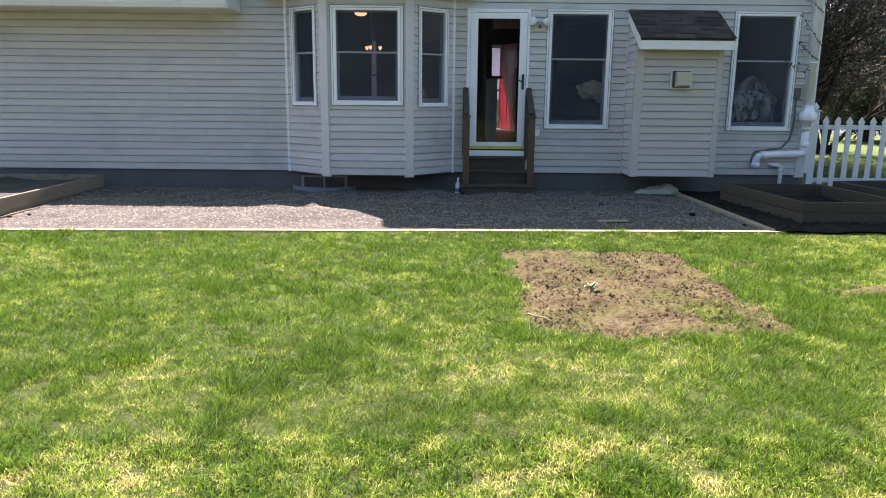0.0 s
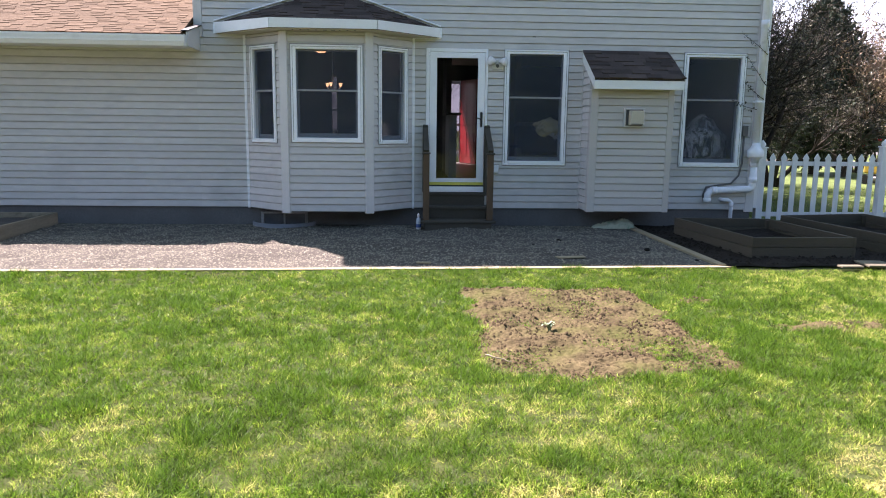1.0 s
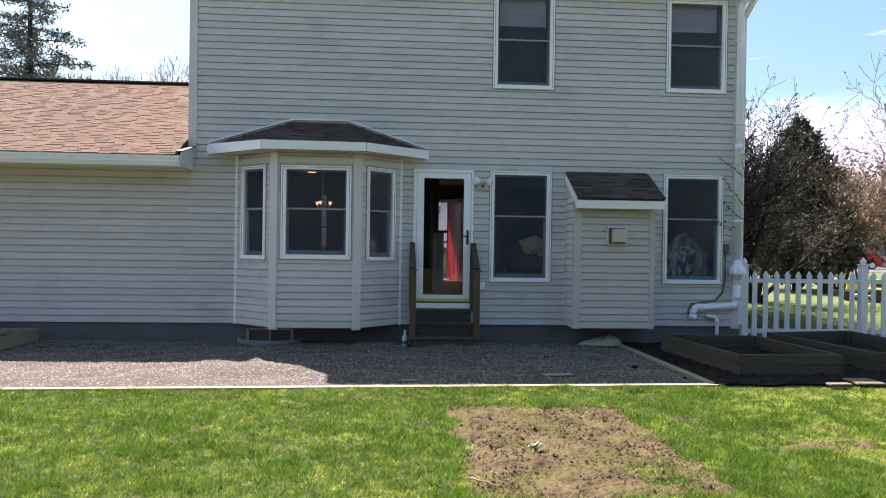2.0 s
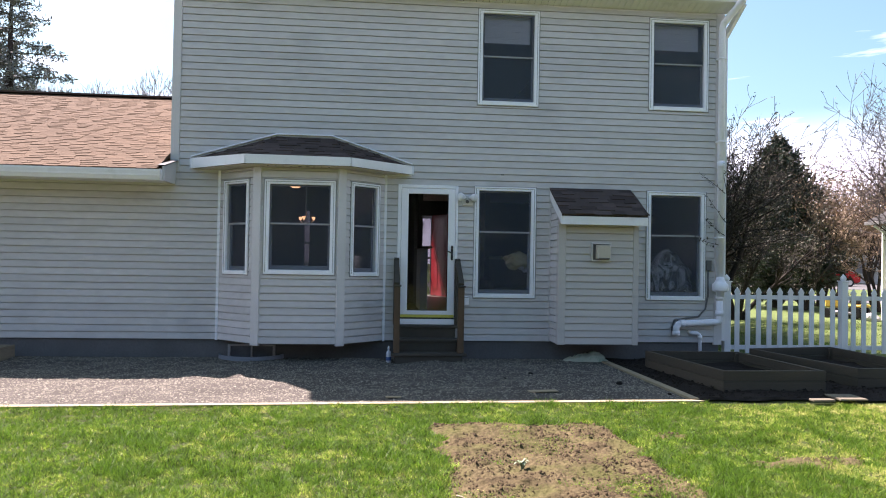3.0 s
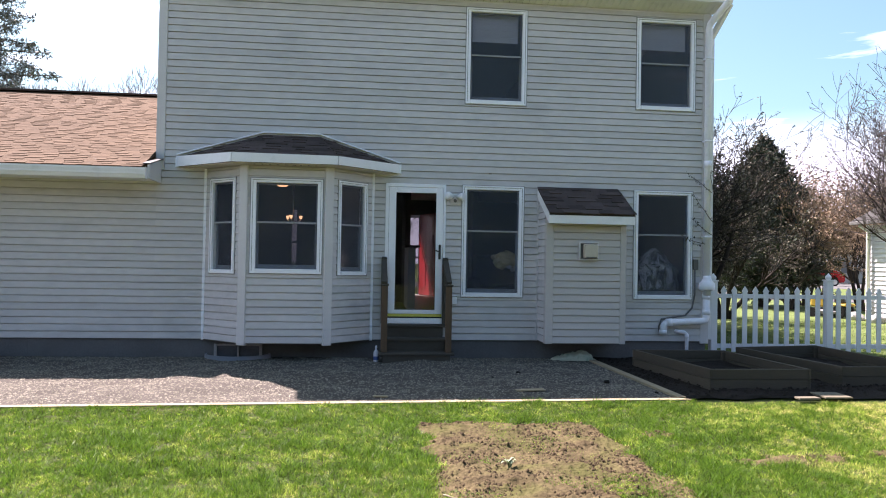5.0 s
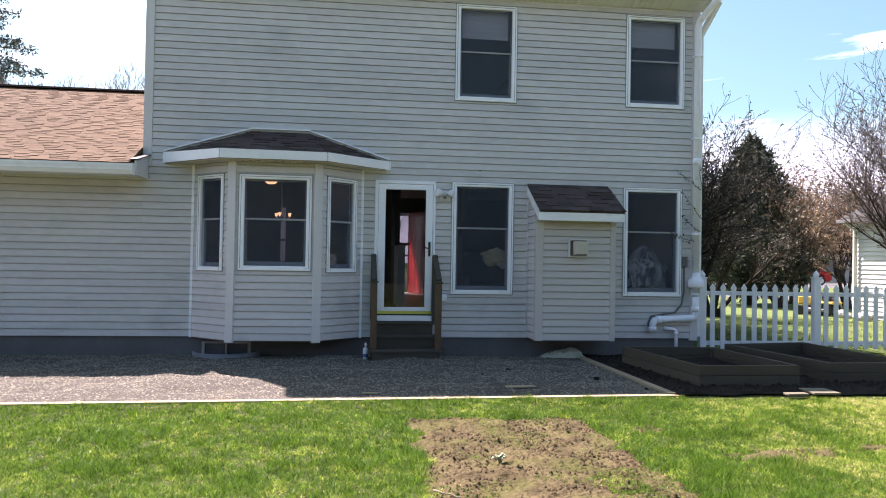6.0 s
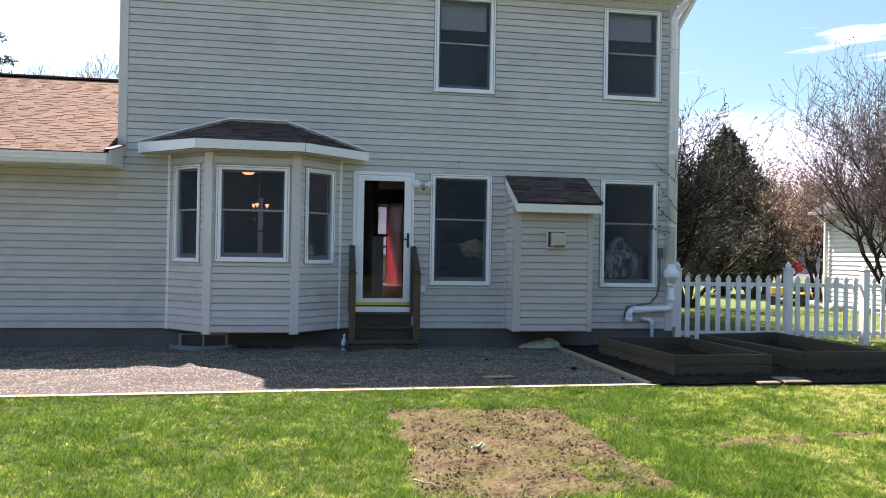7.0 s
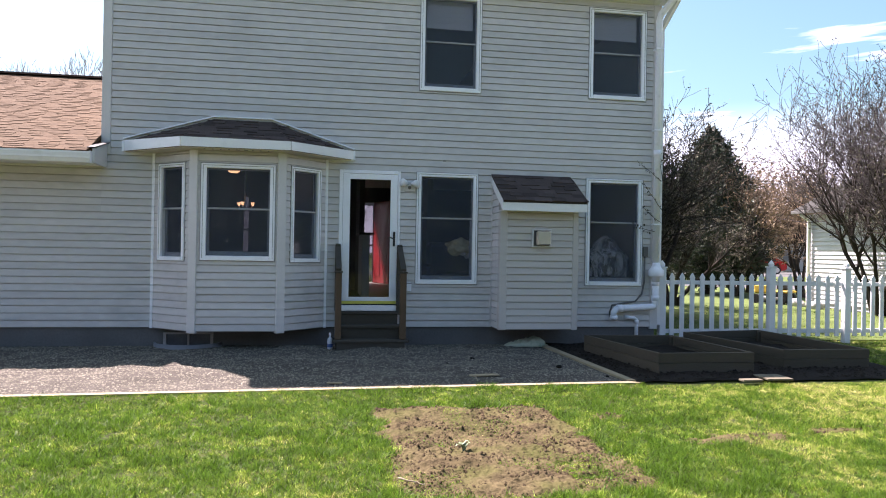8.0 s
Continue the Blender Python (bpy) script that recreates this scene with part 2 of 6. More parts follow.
M["tyre"] = mat("tyre", (0.02, 0.02, 0.02), 0.85, vary=0.1, bump=0.1)
M["chrome"] = mat("wheel_metal", (0.55, 0.55, 0.57), 0.3, 0.9, vary=0.05, bump=0)
M["asphalt"] = mat("drive_asphalt", (0.125, 0.122, 0.12), 0.9, vary=0.12, vs=0.6, fine=0.15, bump=0.4)
M["far_siding"] = mat("far_siding", (0.56, 0.56, 0.57), 0.5, vary=0.04, fine=0.03, bump=0.03, rnd=0.03)
M["stone"] = mat("pale_stone", (0.42, 0.41, 0.40), 0.9, vary=0.15, fine=0.15, bump=0.5, bs=30)
M["green_bag"] = mat("plastic_bag", (0.44, 0.45, 0.33), 0.45, vary=0.1, vs=6, fine=0.08, bump=0.3, bs=25, stain=((0.06, 0.20, 0.12), 0.95, 9.0, 0.56))
M["bottle"] = mat("bottle", (0.55, 0.57, 0.60), 0.35, vary=0.06, bump=0.02)
M["blue"] = mat("blue_label", (0.06, 0.11, 0.28), 0.5, vary=0.06, bump=0.02)
M["forsythia"] = mat("yellow_bloom", (0.34, 0.22, 0.015), 0.7, vary=0.2, vs=4, fine=0.2, bump=0, island=0.3)
M["far_lawn"] = mat("far_lawn", (0.10, 0.135, 0.042), 0.9, vary=0.2, vs=0.8, fine=0.3, fs=25, bump=0.8, bs=40)
M["far_roof"] = mat("far_roof", (0.06, 0.058, 0.056), 0.95, vary=0.1, fine=0.2, bump=0.3)
M["grey_paint"] = mat("grey_paint", (0.42, 0.45, 0.46), 0.7, vary=0.05, bump=0.03)
M["weed"] = mat("pale_weed", (0.27, 0.33, 0.19), 0.7, vary=0.2, vs=20, fine=0.2, bump=0.1)


M["bud_tan"] = mat("tan_bud", (0.24, 0.17, 0.10), 0.8, vary=0.3, vs=0.8, fine=0.2, bump=0, island=0.4)
M["bud_dark"] = mat("dark_bud", (0.06, 0.055, 0.04), 0.8, vary=0.2, bump=0, island=0.4)
M["lamp_glow"] = glow_mat("lamp_glow", (1.0, 0.58, 0.24), 0.5)
M["cloth_yellow"] = mat("yellow_cloth", (0.68, 0.60, 0.38), 0.9, vary=0.1, bump=0.2)


M["film"] = film_mat("clear_film", (0.9, 0.92, 0.95), 0.25, 0.95)


# ---- helpers of the build ----
def box(bm, x0, x1, y0, y1, z0, z1, bevel=0.0):
    v = [bm.verts.new(p) for p in ((x0, y0, z0), (x1, y0, z0), (x1, y1, z0), (x0, y1, z0), (x0, y0, z1), (x1, y0, z1), (x1, y1, z1), (x0, y1, z1))]
    fs = [bm.faces.new([v[i] for i in q]) for q in ((0, 3, 2, 1), (4, 5, 6, 7), (0, 1, 5, 4), (1, 2, 6, 5), (2, 3, 7, 6), (3, 0, 4, 7))]
    if bevel:
        es = list({e for f in fs for e in f.edges})
        bmesh.ops.bevel(bm, geom=es, offset=bevel, segments=1, affect="EDGES")
    return bm


def one_box(x0, x1, y0, y1, z0, z1, bevel=0.0):
    return box(bmesh.new(), x0, x1, y0, y1, z0, z1, bevel)


def prism(bm, pts, z0, z1):
    """An upright prism over a polygon of (x, y), counter-clockwise."""
    lo = [bm.verts.new((x, y, z0)) for x, y in pts]
    hi = [bm.verts.new((x, y, z1)) for x, y in pts]
    bm.faces.new(lo[::-1]), bm.faces.new(hi)
    for i in range(len(pts)):
        j = (i + 1) % len(pts)
        bm.faces.new((lo[i], lo[j], hi[j], hi[i]))
    return bm


def slab(bm, pts, thick, d):
    """A sheet of polygon pts (3D) made thick along d."""
    d = Vector(d).normalized() * thick
    a = [bm.verts.new(p) for p in pts]
    b = [bm.verts.new(Vector(p) + d) for p in pts]
    bm.faces.new(a[::-1]), bm.faces.new(b)
    for i in range(len(pts)):
        j = (i + 1) % len(pts)
        bm.faces.new((a[i], a[j], b[j], b[i]))
    bmesh.ops.recalc_face_normals(bm, faces=bm.faces)
    return bm


def bar(bm, a, b, w, h, up=(0, 0, 1)):
    """A straight bar of section w x h from a to b."""
    a, b = Vector(a), Vector(b)
    d = (b - a).normalized()
    s = d.cross(Vector(up)).normalized() * w / 2
    u = s.cross(d).normalized() * h / 2
    v = [bm.verts.new(p + q) for p in (a, b) for q in (s + u, s - u, -s - u, u - s)]
    for q in ((0, 1, 2, 3), (7, 6, 5, 4), (0, 4, 5, 1), (1, 5, 6, 2), (2, 6, 7, 3), (3, 7, 4, 0)):
        bm.faces.new([v[i] for i in q])
    bmesh.ops.recalc_face_normals(bm, faces=bm.faces)
    return bm


def tube(bm, pts, r, sides=12, rs=None):
    """A round tube through pts; rs: a radius for each point."""
    pts = [Vector(p) for p in pts]
    rings = []
    side = None
    for i, p in enumerate(pts):
        d = (pts[min(i + 1, len(pts) - 1)] - pts[max(i - 1, 0)]).normalized()
        if side is None:
            side = d.orthogonal().normalized()
        side = (side - d * side.dot(d)).normalized()
        o = d.cross(side)
        k = rs[i] if rs else r
        rings.append([bm.verts.new(p + (side * math.cos(a) + o * math.sin(a)) * k) for a in [2 * math.pi * j / sides for j in range(sides)]])
    for a, b in zip(rings, rings[1:]):
        for j in range(sides):
            f = bm.faces.new((a[j], a[(j + 1) % sides], b[(j + 1) % sides], b[j]))
            f.smooth = True
    bm.faces.new(rings[0][::-1]), bm.faces.new(rings[-1])
    return bm


def lathe(bm, prof, at=(0, 0, 0), sides=16):
    """A turned body: prof of (radius, height)."""
    return tube(bm, [(at[0], at[1], at[2] + z) for _, z in prof], 0, sides, [max(r, 1e-4) for r, _ in prof])


def finish(bm, name, material):
    me = bpy.data.meshes.new(name)
    bm.to_mesh(me)
    bm.free()
    me.materials.append(material)
    return me


def part(name, bm, material, parent, label="", m=None, kind=""):
    """Links a bmesh as one mesh under a thing or a part."""
    ob = new(name, finish(bm, name, material))
    ob.parent = parent
    if m is not None:
        ob.matrix_basis = m
    return tagged(ob, label, kind=kind)


def piece(name, me, parent, m):
    ob = new(name, me)
    ob.parent, ob.matrix_basis = parent, m
    return ob


def thing(name, label, category, group="", kind="", m=None):
    ob = new(name)
    ob.empty_display_size = 0.2
    if m is not None:
        ob.matrix_basis = m
    return tagged(ob, label, category, group, kind)


def solid(name, bm, material, label, category, kind="", m=None, group=""):
    ob = new(name, finish(bm, name, material))
    if m is not None:
        ob.matrix_basis = m
    return tagged(ob, label, category, group, kind)


def np_mesh(name, verts, faces, material):
    """A mesh from arrays: verts (n, 3), faces (m, k)."""
    me = bpy.data.meshes.new(name)
    verts, faces = np.asarray(verts, np.float32), np.asarray(faces, np.int32)
    me.vertices.add(len(verts))
    me.vertices.foreach_set("co", verts.ravel())
    me.loops.add(faces.size)
    me.loops.foreach_set("vertex_index", faces.ravel())
    me.polygons.add(len(faces))
    me.polygons.foreach_set("loop_start", np.arange(len(faces), dtype=np.int32) * faces.shape[1])
    me.update(calc_edges=True)
    me.materials.append(material)
    return me


def vnoise(x, y, scale, seed):
    """Smooth value noise in 0..1 on arrays."""
    g = np.random.RandomState(seed).rand(128, 128)
    x, y = np.asarray(x) * scale + 40, np.asarray(y) * scale + 40
    i, j = np.floor(x).astype(int), np.floor(y).astype(int)
    u, v = x - i, y - j
    u, v = u * u * (3 - 2 * u), v * v * (3 - 2 * v)
    i0, i1, j0, j1 = i % 128, (i + 1) % 128, j % 128, (j + 1) % 128
    return (g[i0, j0] * (1 - u) + g[i1, j0] * u) * (1 - v) + (g[i0, j1] * (1 - u) + g[i1, j1] * u) * v


# ---- plan of the house front (y = 0, outside is -y, ground z = 0) ----
X_CORNER, X_RIGHT, X_LEFT = -4.48, 3.92, -14.0
Z_SIDING, Z_SOFFIT, Z_FLOOR, Z_CEIL, Z_UP = 0.275, 5.45, 0.60, 3.02, 3.30
BAY = ((-3.77, 0.0), (-3.15, -0.56), (-1.97, -0.56), (-1.36, 0.0))
OPEN = {
    "w1": (0.0, 0.95, 0.93, 2.62), "w2": (2.70, 3.655, 0.93, 2.62),
    "u1": (0.02, 0.963, 3.866, 5.34), "u2": (2.713, 3.675, 3.885, 5.327),
    "door": (-1.16, -0.25, 0.53, 2.62),
}
BAY_HOLE = (-3.62, -1.50, 0.62, 2.66)
BUMP = (1.185, 2.37, -0.55, 0.295, 2.10)


def cut_wall(bm, x0, x1, z0, z1, y0, y1, holes):
    """A thick wall in the plane of x and z with rectangular holes through it."""
    xs = sorted({x0, x1, *[c for h in holes for c in h[:2] if x0 < c < x1]})
    zs = sorted({z0, z1, *[c for h in holes for c in h[2:] if z0 < c < z1]})
    for a, b in zip(zs, zs[1:]):
        run = None
        for c, d in zip(xs, xs[1:]):
            free = not any(h[0] < (c + d) / 2 < h[1] and h[2] < (a + b) / 2 < h[3] for h in holes)
            if free:
                run = (run[0], d) if run else (c, d)
            if run and (not free or d == x1):
                box(bm, run[0], run[1], y0, y1, a, b)
                run = None
    return bm


COURSE = 0.1016
_b = bmesh.new()
_prof = ((0.013, 0.0), (-0.0205, 0.0), (-0.0225, 0.004), (-0.0130, 0.0915), (0.008, 0.0922), (0.008, COURSE), (0.013, COURSE))
_l = [_b.verts.new((0, y, z)) for y, z in _prof]
_r = [_b.verts.new((1, y, z)) for y, z in _prof]
for _i in range(len(_prof)):
    _j = (_i + 1) % len(_prof)
    _b.faces.new((_l[_i], _r[_i], _r[_j], _l[_j]))
_b.faces.new(_l), _b.faces.new(_r[::-1])
bmesh.ops.recalc_face_normals(_b, faces=_b.faces)
PLANK = finish(_b, "siding_course", M["siding"])


def siding(parent, m, x0, x1, z0, z1, holes=(), mesh=None):
    """Lap siding course by course on a face; each stretch is a piece."""
    def lay(a, b, z, h):
        if b - a > 0.02 and h > 0.006:
            piece("siding_course", mesh or PLANK, parent, m @ pose(a, 0, z) @ Matrix.Diagonal((b - a, 1, h / COURSE, 1)))

    z = z0
    while z < z1 - 0.01:
        top = min(z + COURSE, z1)
        near = sorted((max(h[0], x0), min(h[1], x1), h[2], h[3]) for h in holes if h[2] < top - 0.004 and h[3] > z + 0.004 and h[0] < x1 and h[1] > x0)
        at = x0
        for c, d, lo, hi in near:
            lay(at, c, z, top - z)
            lay(c, d, z, lo - z)
            lay(c, d, hi, top - hi)
            at = max(at, d)
        lay(at, x1, z, top - z)
        z += COURSE


# ---- ground ----
def edge_y(x):
    """The front edge of the gravel patio."""
    return -3.37 - 0.036 * (2.08 - x)


def in_patch(x, y):
    """The bare rectangle in the lawn, with an uneven rim: how far inside, in metres."""
    wob = (vnoise(x, y, 2.3, 5) - 0.5) * 0.16 + (vnoise(x, y, 9.0, 6) - 0.5) * 0.12
    right = 0.63 + 0.10 * np.clip((-5.4 - y), 0, 2)
    left = x + 0.96 - 0.07 * np.clip((y + 5.6) / 1.2, 0, 1)
    d = np.minimum(np.minimum(left, right - x), np.minimum(y + 6.75, -4.33 - y))
    return d + wob


def dirt_z(x, y):
    """The crumbly surface of the bare patch."""
    lump = 0.030 * vnoise(x, y, 4, 41) + (0.008 + 0.030 * vnoise(x, y, 3.1, 46)) * vnoise(x, y, 15, 42) + 0.030 * np.abs(vnoise(x, y, 27, 43) - 0.5) + 0.016 * vnoise(x, y, 46, 49)
    return -0.050 + lump * np.clip((in_patch(x, y) + 0.12) / 0.2, 0, 1)


def in_bare(x, y):
    """Thin soil showing to the right of the patch: 0..1."""
    a = np.exp(-(((x - 1.75) / 0.55) ** 2 + ((y + 5.68) / 0.16) ** 2))
    b = np.exp(-(((x - 1.15) / 0.25) ** 2 + ((y + 4.75) / 0.14) ** 2)) * 0.7
    c = np.exp(-(((x - 3.3) / 1.3) ** 4 + ((y + 5.45 - 0.05 * (x - 3.3)) / 0.10) ** 2)) * (0.25 + 1.0 * vnoise(x, y, 2.5, 10))
    return np.clip(a + b + c, 0, 1) * (0.15 + 0.8 * vnoise(x, y, 6, 9) + 0.75 * vnoise(x, y, 16, 11))


def lawn_dry(x, y):
    """Dryness of the lawn, 0 lush to 1 straw."""
    n = 0.40 * vnoise(x, y, 1.5, 26) + 0.36 * vnoise(x, y, 3.9, 22) + 0.24 * vnoise(x, y, 9.0, 23)
    near = np.clip((-6.6 - y) / 2.2, 0, 1)
    right = np.clip((x - 1.2) / 2.0, 0, 1) * (1 - near)
    return np.clip((n - 0.5) * (1.1 + 0.9 * near) + 0.03 + 0.30 * near + 0.36 * right, 0, 1)


def turf_rise(x, y):
    """The turf swells a little towards the timber edging."""
    d = edge_y(x) - 0.05 - y
    return np.where((d > -0.06) & (x < 2.1), 0.026 * np.clip(1 - d / 0.4, 0, 1), 0)


def ground_mat():
    m = mat("lawn_soil", (0.048, 0.060, 0.018), 0.95, vary=0.25, vs=1.4, fine=0.35, fs=60, bump=0.8, bs=70, stain=((0.085, 0.088, 0.030), 0.6, 2.6, 0.54))
    return m


def build_ground():
    fx = np.concatenate([[-400, -150, -60, -30, -18], np.arange(-12, 12.01, 0.12), [18, 30, 60, 150, 400]])
    fy = np.concatenate([[-400, -150, -60, -30, -18], np.arange(-13, 6.01, 0.12), [10, 18, 30, 60, 150, 400]])
    X, Y = np.meshgrid(fx, fy, indexing="ij")
    near = (np.abs(X) < 12) & (Y > -13) & (Y < 6)
    lawn = near & (Y < edge_y(X) - 0.1)
    Z = -0.02 + np.where(lawn, (vnoise(X, Y, 1.2, 31) - 0.5) * 0.035, 0)
    Z += turf_rise(X, Y) - np.where(in_patch(X, Y) > -0.05, 0.06, 0)
    n, k = X.shape
    idx = np.arange(n * k).reshape(n, k)
    faces = np.stack([idx[:-1, :-1], idx[1:, :-1], idx[1:, 1:], idx[:-1, 1:]], -1).reshape(-1, 4)
    ob = new("ground", np_mesh("ground", np.stack([X, Y, Z], -1).reshape(-1, 3), faces, ground_mat()))
    tagged(ob, "Sunlit spring lawn soil with thatch, reaching the horizon", "ground", kind="structure")


build_ground()


def build_patch():
    xs, ys = np.arange(-1.3, 1.05, 0.011), np.arange(-7.05, -4.05, 0.011)
    X, Y = np.meshgrid(xs, ys, indexing="ij")
    d = in_patch(X, Y)
    Z = np.where(d > -0.12, dirt_z(X, Y), -0.12)
    n, k = X.shape
    idx = np.arange(n * k).reshape(n, k)
    faces = np.stack([idx[:-1, :-1], idx[1:, :-1], idx[1:, 1:], idx[:-1, 1:]], -1).reshape(-1, 4)
    keep = (d.reshape(-1)[faces] > -0.12).all(1)
    ob = new("dirt_patch", np_mesh("dirt_patch", np.stack([X, Y, Z], -1).reshape(-1, 3), faces[keep], M["dirt"]))
    tagged(ob, "Bare tilled rectangle of crumbly brown dirt in the lawn", "dirt", kind="structure")


def build_strip():
    xs, ys = np.arange(0.85, 5.4, 0.022), np.arange(-6.3, -4.4, 0.022)
    X, Y = np.meshgrid(xs, ys, indexing="ij")
    d = in_bare(X, Y)
    Z = (vnoise(X, Y, 1.2, 31) - 0.5) * 0.035 - 0.036 + 0.014 * np.clip(d - 0.3, 0, 0.6) + 0.022 * vnoise(X, Y, 17, 42) + 0.012 * vnoise(X, Y, 40, 43)
    n, k = X.shape
    idx = np.arange(n * k).reshape(n, k)
    faces = np.stack([idx[:-1, :-1], idx[1:, :-1], idx[1:, 1:], idx[:-1, 1:]], -1).reshape(-1, 4)
    keep = (d.reshape(-1)[faces] > 0.36).all(1) & (in_patch(X, Y).reshape(-1)[faces] < -0.1).all(1)
    ob = new("bare_strip", np_mesh("bare_strip", np.stack([X, Y, Z], -1).reshape(-1, 3), faces[keep], M["dirt"]))
    tagged(ob, "Worn strip of bare brown dirt in the lawn", "dirt", kind="structure")


build_patch()
build_strip()

LUMP_V = np.array([(1, 0, -0.4), (0, 1, -0.4), (-1, 0, -0.4), (0, -1, -0.4), (0.5, 0.3, 0.8), (-0.5, -0.3, 0.9)], float)
LUMP_F = np.array([(0, 1, 4), (1, 2, 5), (1, 5, 4), (2, 3, 5), (3, 0, 4), (3, 4, 5)])


def lumps(name, pos, size, flat, material, seed):
    """Many small uneven stones or clods in one mesh."""
    rs = np.random.RandomState(seed)
    n = len(pos)
    v = LUMP_V[None] * (0.6 + 0.8 * rs.rand(n, 6, 1)) * size[:, None, None] * (0.7 + 0.6 * rs.rand(n, 1, 3))
    v[:, :, 2] *= flat
    a = rs.rand(n) * 6.283
    c, s = np.cos(a)[:, None], np.sin(a)[:, None]
    v = np.stack([v[..., 0] * c - v[..., 1] * s, v[..., 0] * s + v[..., 1] * c, v[..., 2]], -1) + pos[:, None]
    f = LUMP_F[None] + 6 * np.arange(n)[:, None, None]
    return np_mesh(name, v.reshape(-1, 3), f.reshape(-1, 3), material)


def build_clods():
    rs = np.random.RandomState(51)
    x, y = rs.uniform(-1.2, 1.0, 24000), rs.uniform(-7.0, -4.1, 24000)
    ok = (in_patch(x, y) > -0.02) & (vnoise(x, y, 5, 44) * 0.6 + vnoise(x, y, 13, 45) * 0.4 > 0.36 + 0.34 * rs.rand(len(x)))
    x, y = x[ok], y[ok]
    bx, by = rs.uniform(0.8, 5.2, 9000), rs.uniform(-6.1, -4.5, 9000)
    ok = in_bare(bx, by) > 0.5
    x, y = np.concatenate([x, bx[ok]]), np.concatenate([y, by[ok]])
    size = 0.003 + 0.013 * rs.rand(len(x)) ** 5
    pos = np.stack([x, y, np.where(in_patch(x, y) > -0.1, dirt_z(x, y), -0.012) + size * 0.35], -1)
    ob = new("dirt_clods", lumps("dirt_clods", pos, size, 0.7, M["clod"], 52))
    tagged(ob, "Loose brown dirt clods on the bare soil", "dirt", kind="stuff")


build_clods()


def blades(name, x, y, z, h, w, dry, seed, lean=0.55):
    rs = np.random.RandomState(seed)
    n = len(x)
    a, b = rs.rand(n) * 6.283, rs.rand(n) * 6.283
    tilt = lean * (0.25 + rs.rand(n))
    sx, sy = np.cos(a) * w / 2, np.sin(a) * w / 2
    dx, dy = np.cos(b) * tilt, np.sin(b) * tilt
    p = np.stack([x, y, z], -1)
    s = np.stack([sx, sy, 0 * sx], -1)
    m1 = p + np.stack([dx * h * 0.35, dy * h * 0.35, h * 0.55], -1)
    tip = p + np.stack([dx * h * 1.05, dy * h * 1.05, h * (1.0 - 0.35 * tilt)], -1)
    bent = (y < -8.1) & (w < 0.01)
    full = np.stack([p - s, p + s, m1 + s * 0.75, m1 - s * 0.75, tip], 1)[bent].reshape(-1, 3)
    plain = np.stack([p - s, p + s, tip], 1)[~bent].reshape(-1, 3)
    i = np.arange(bent.sum())[:, None] * 5
    k = len(full) + np.arange((~bent).sum())[:, None] * 3
    f = np.concatenate([i + [0, 1, 2], i + [0, 2, 3], i + [3, 2, 4], k + [0, 1, 2]])
    me = np_mesh(name, np.concatenate([full, plain]), f, M["grass"])
    at = me.attributes.new("dry", "FLOAT", "POINT")
    at.data.foreach_set("value", np.concatenate([np.repeat(dry[bent], 5), np.repeat(dry[~bent], 3)]).astype(np.float32))
    ob = new(name, me)
    return tagged(ob, "Patchy spring lawn grass, lush green with straw-dry spots", "grass", kind="stuff")


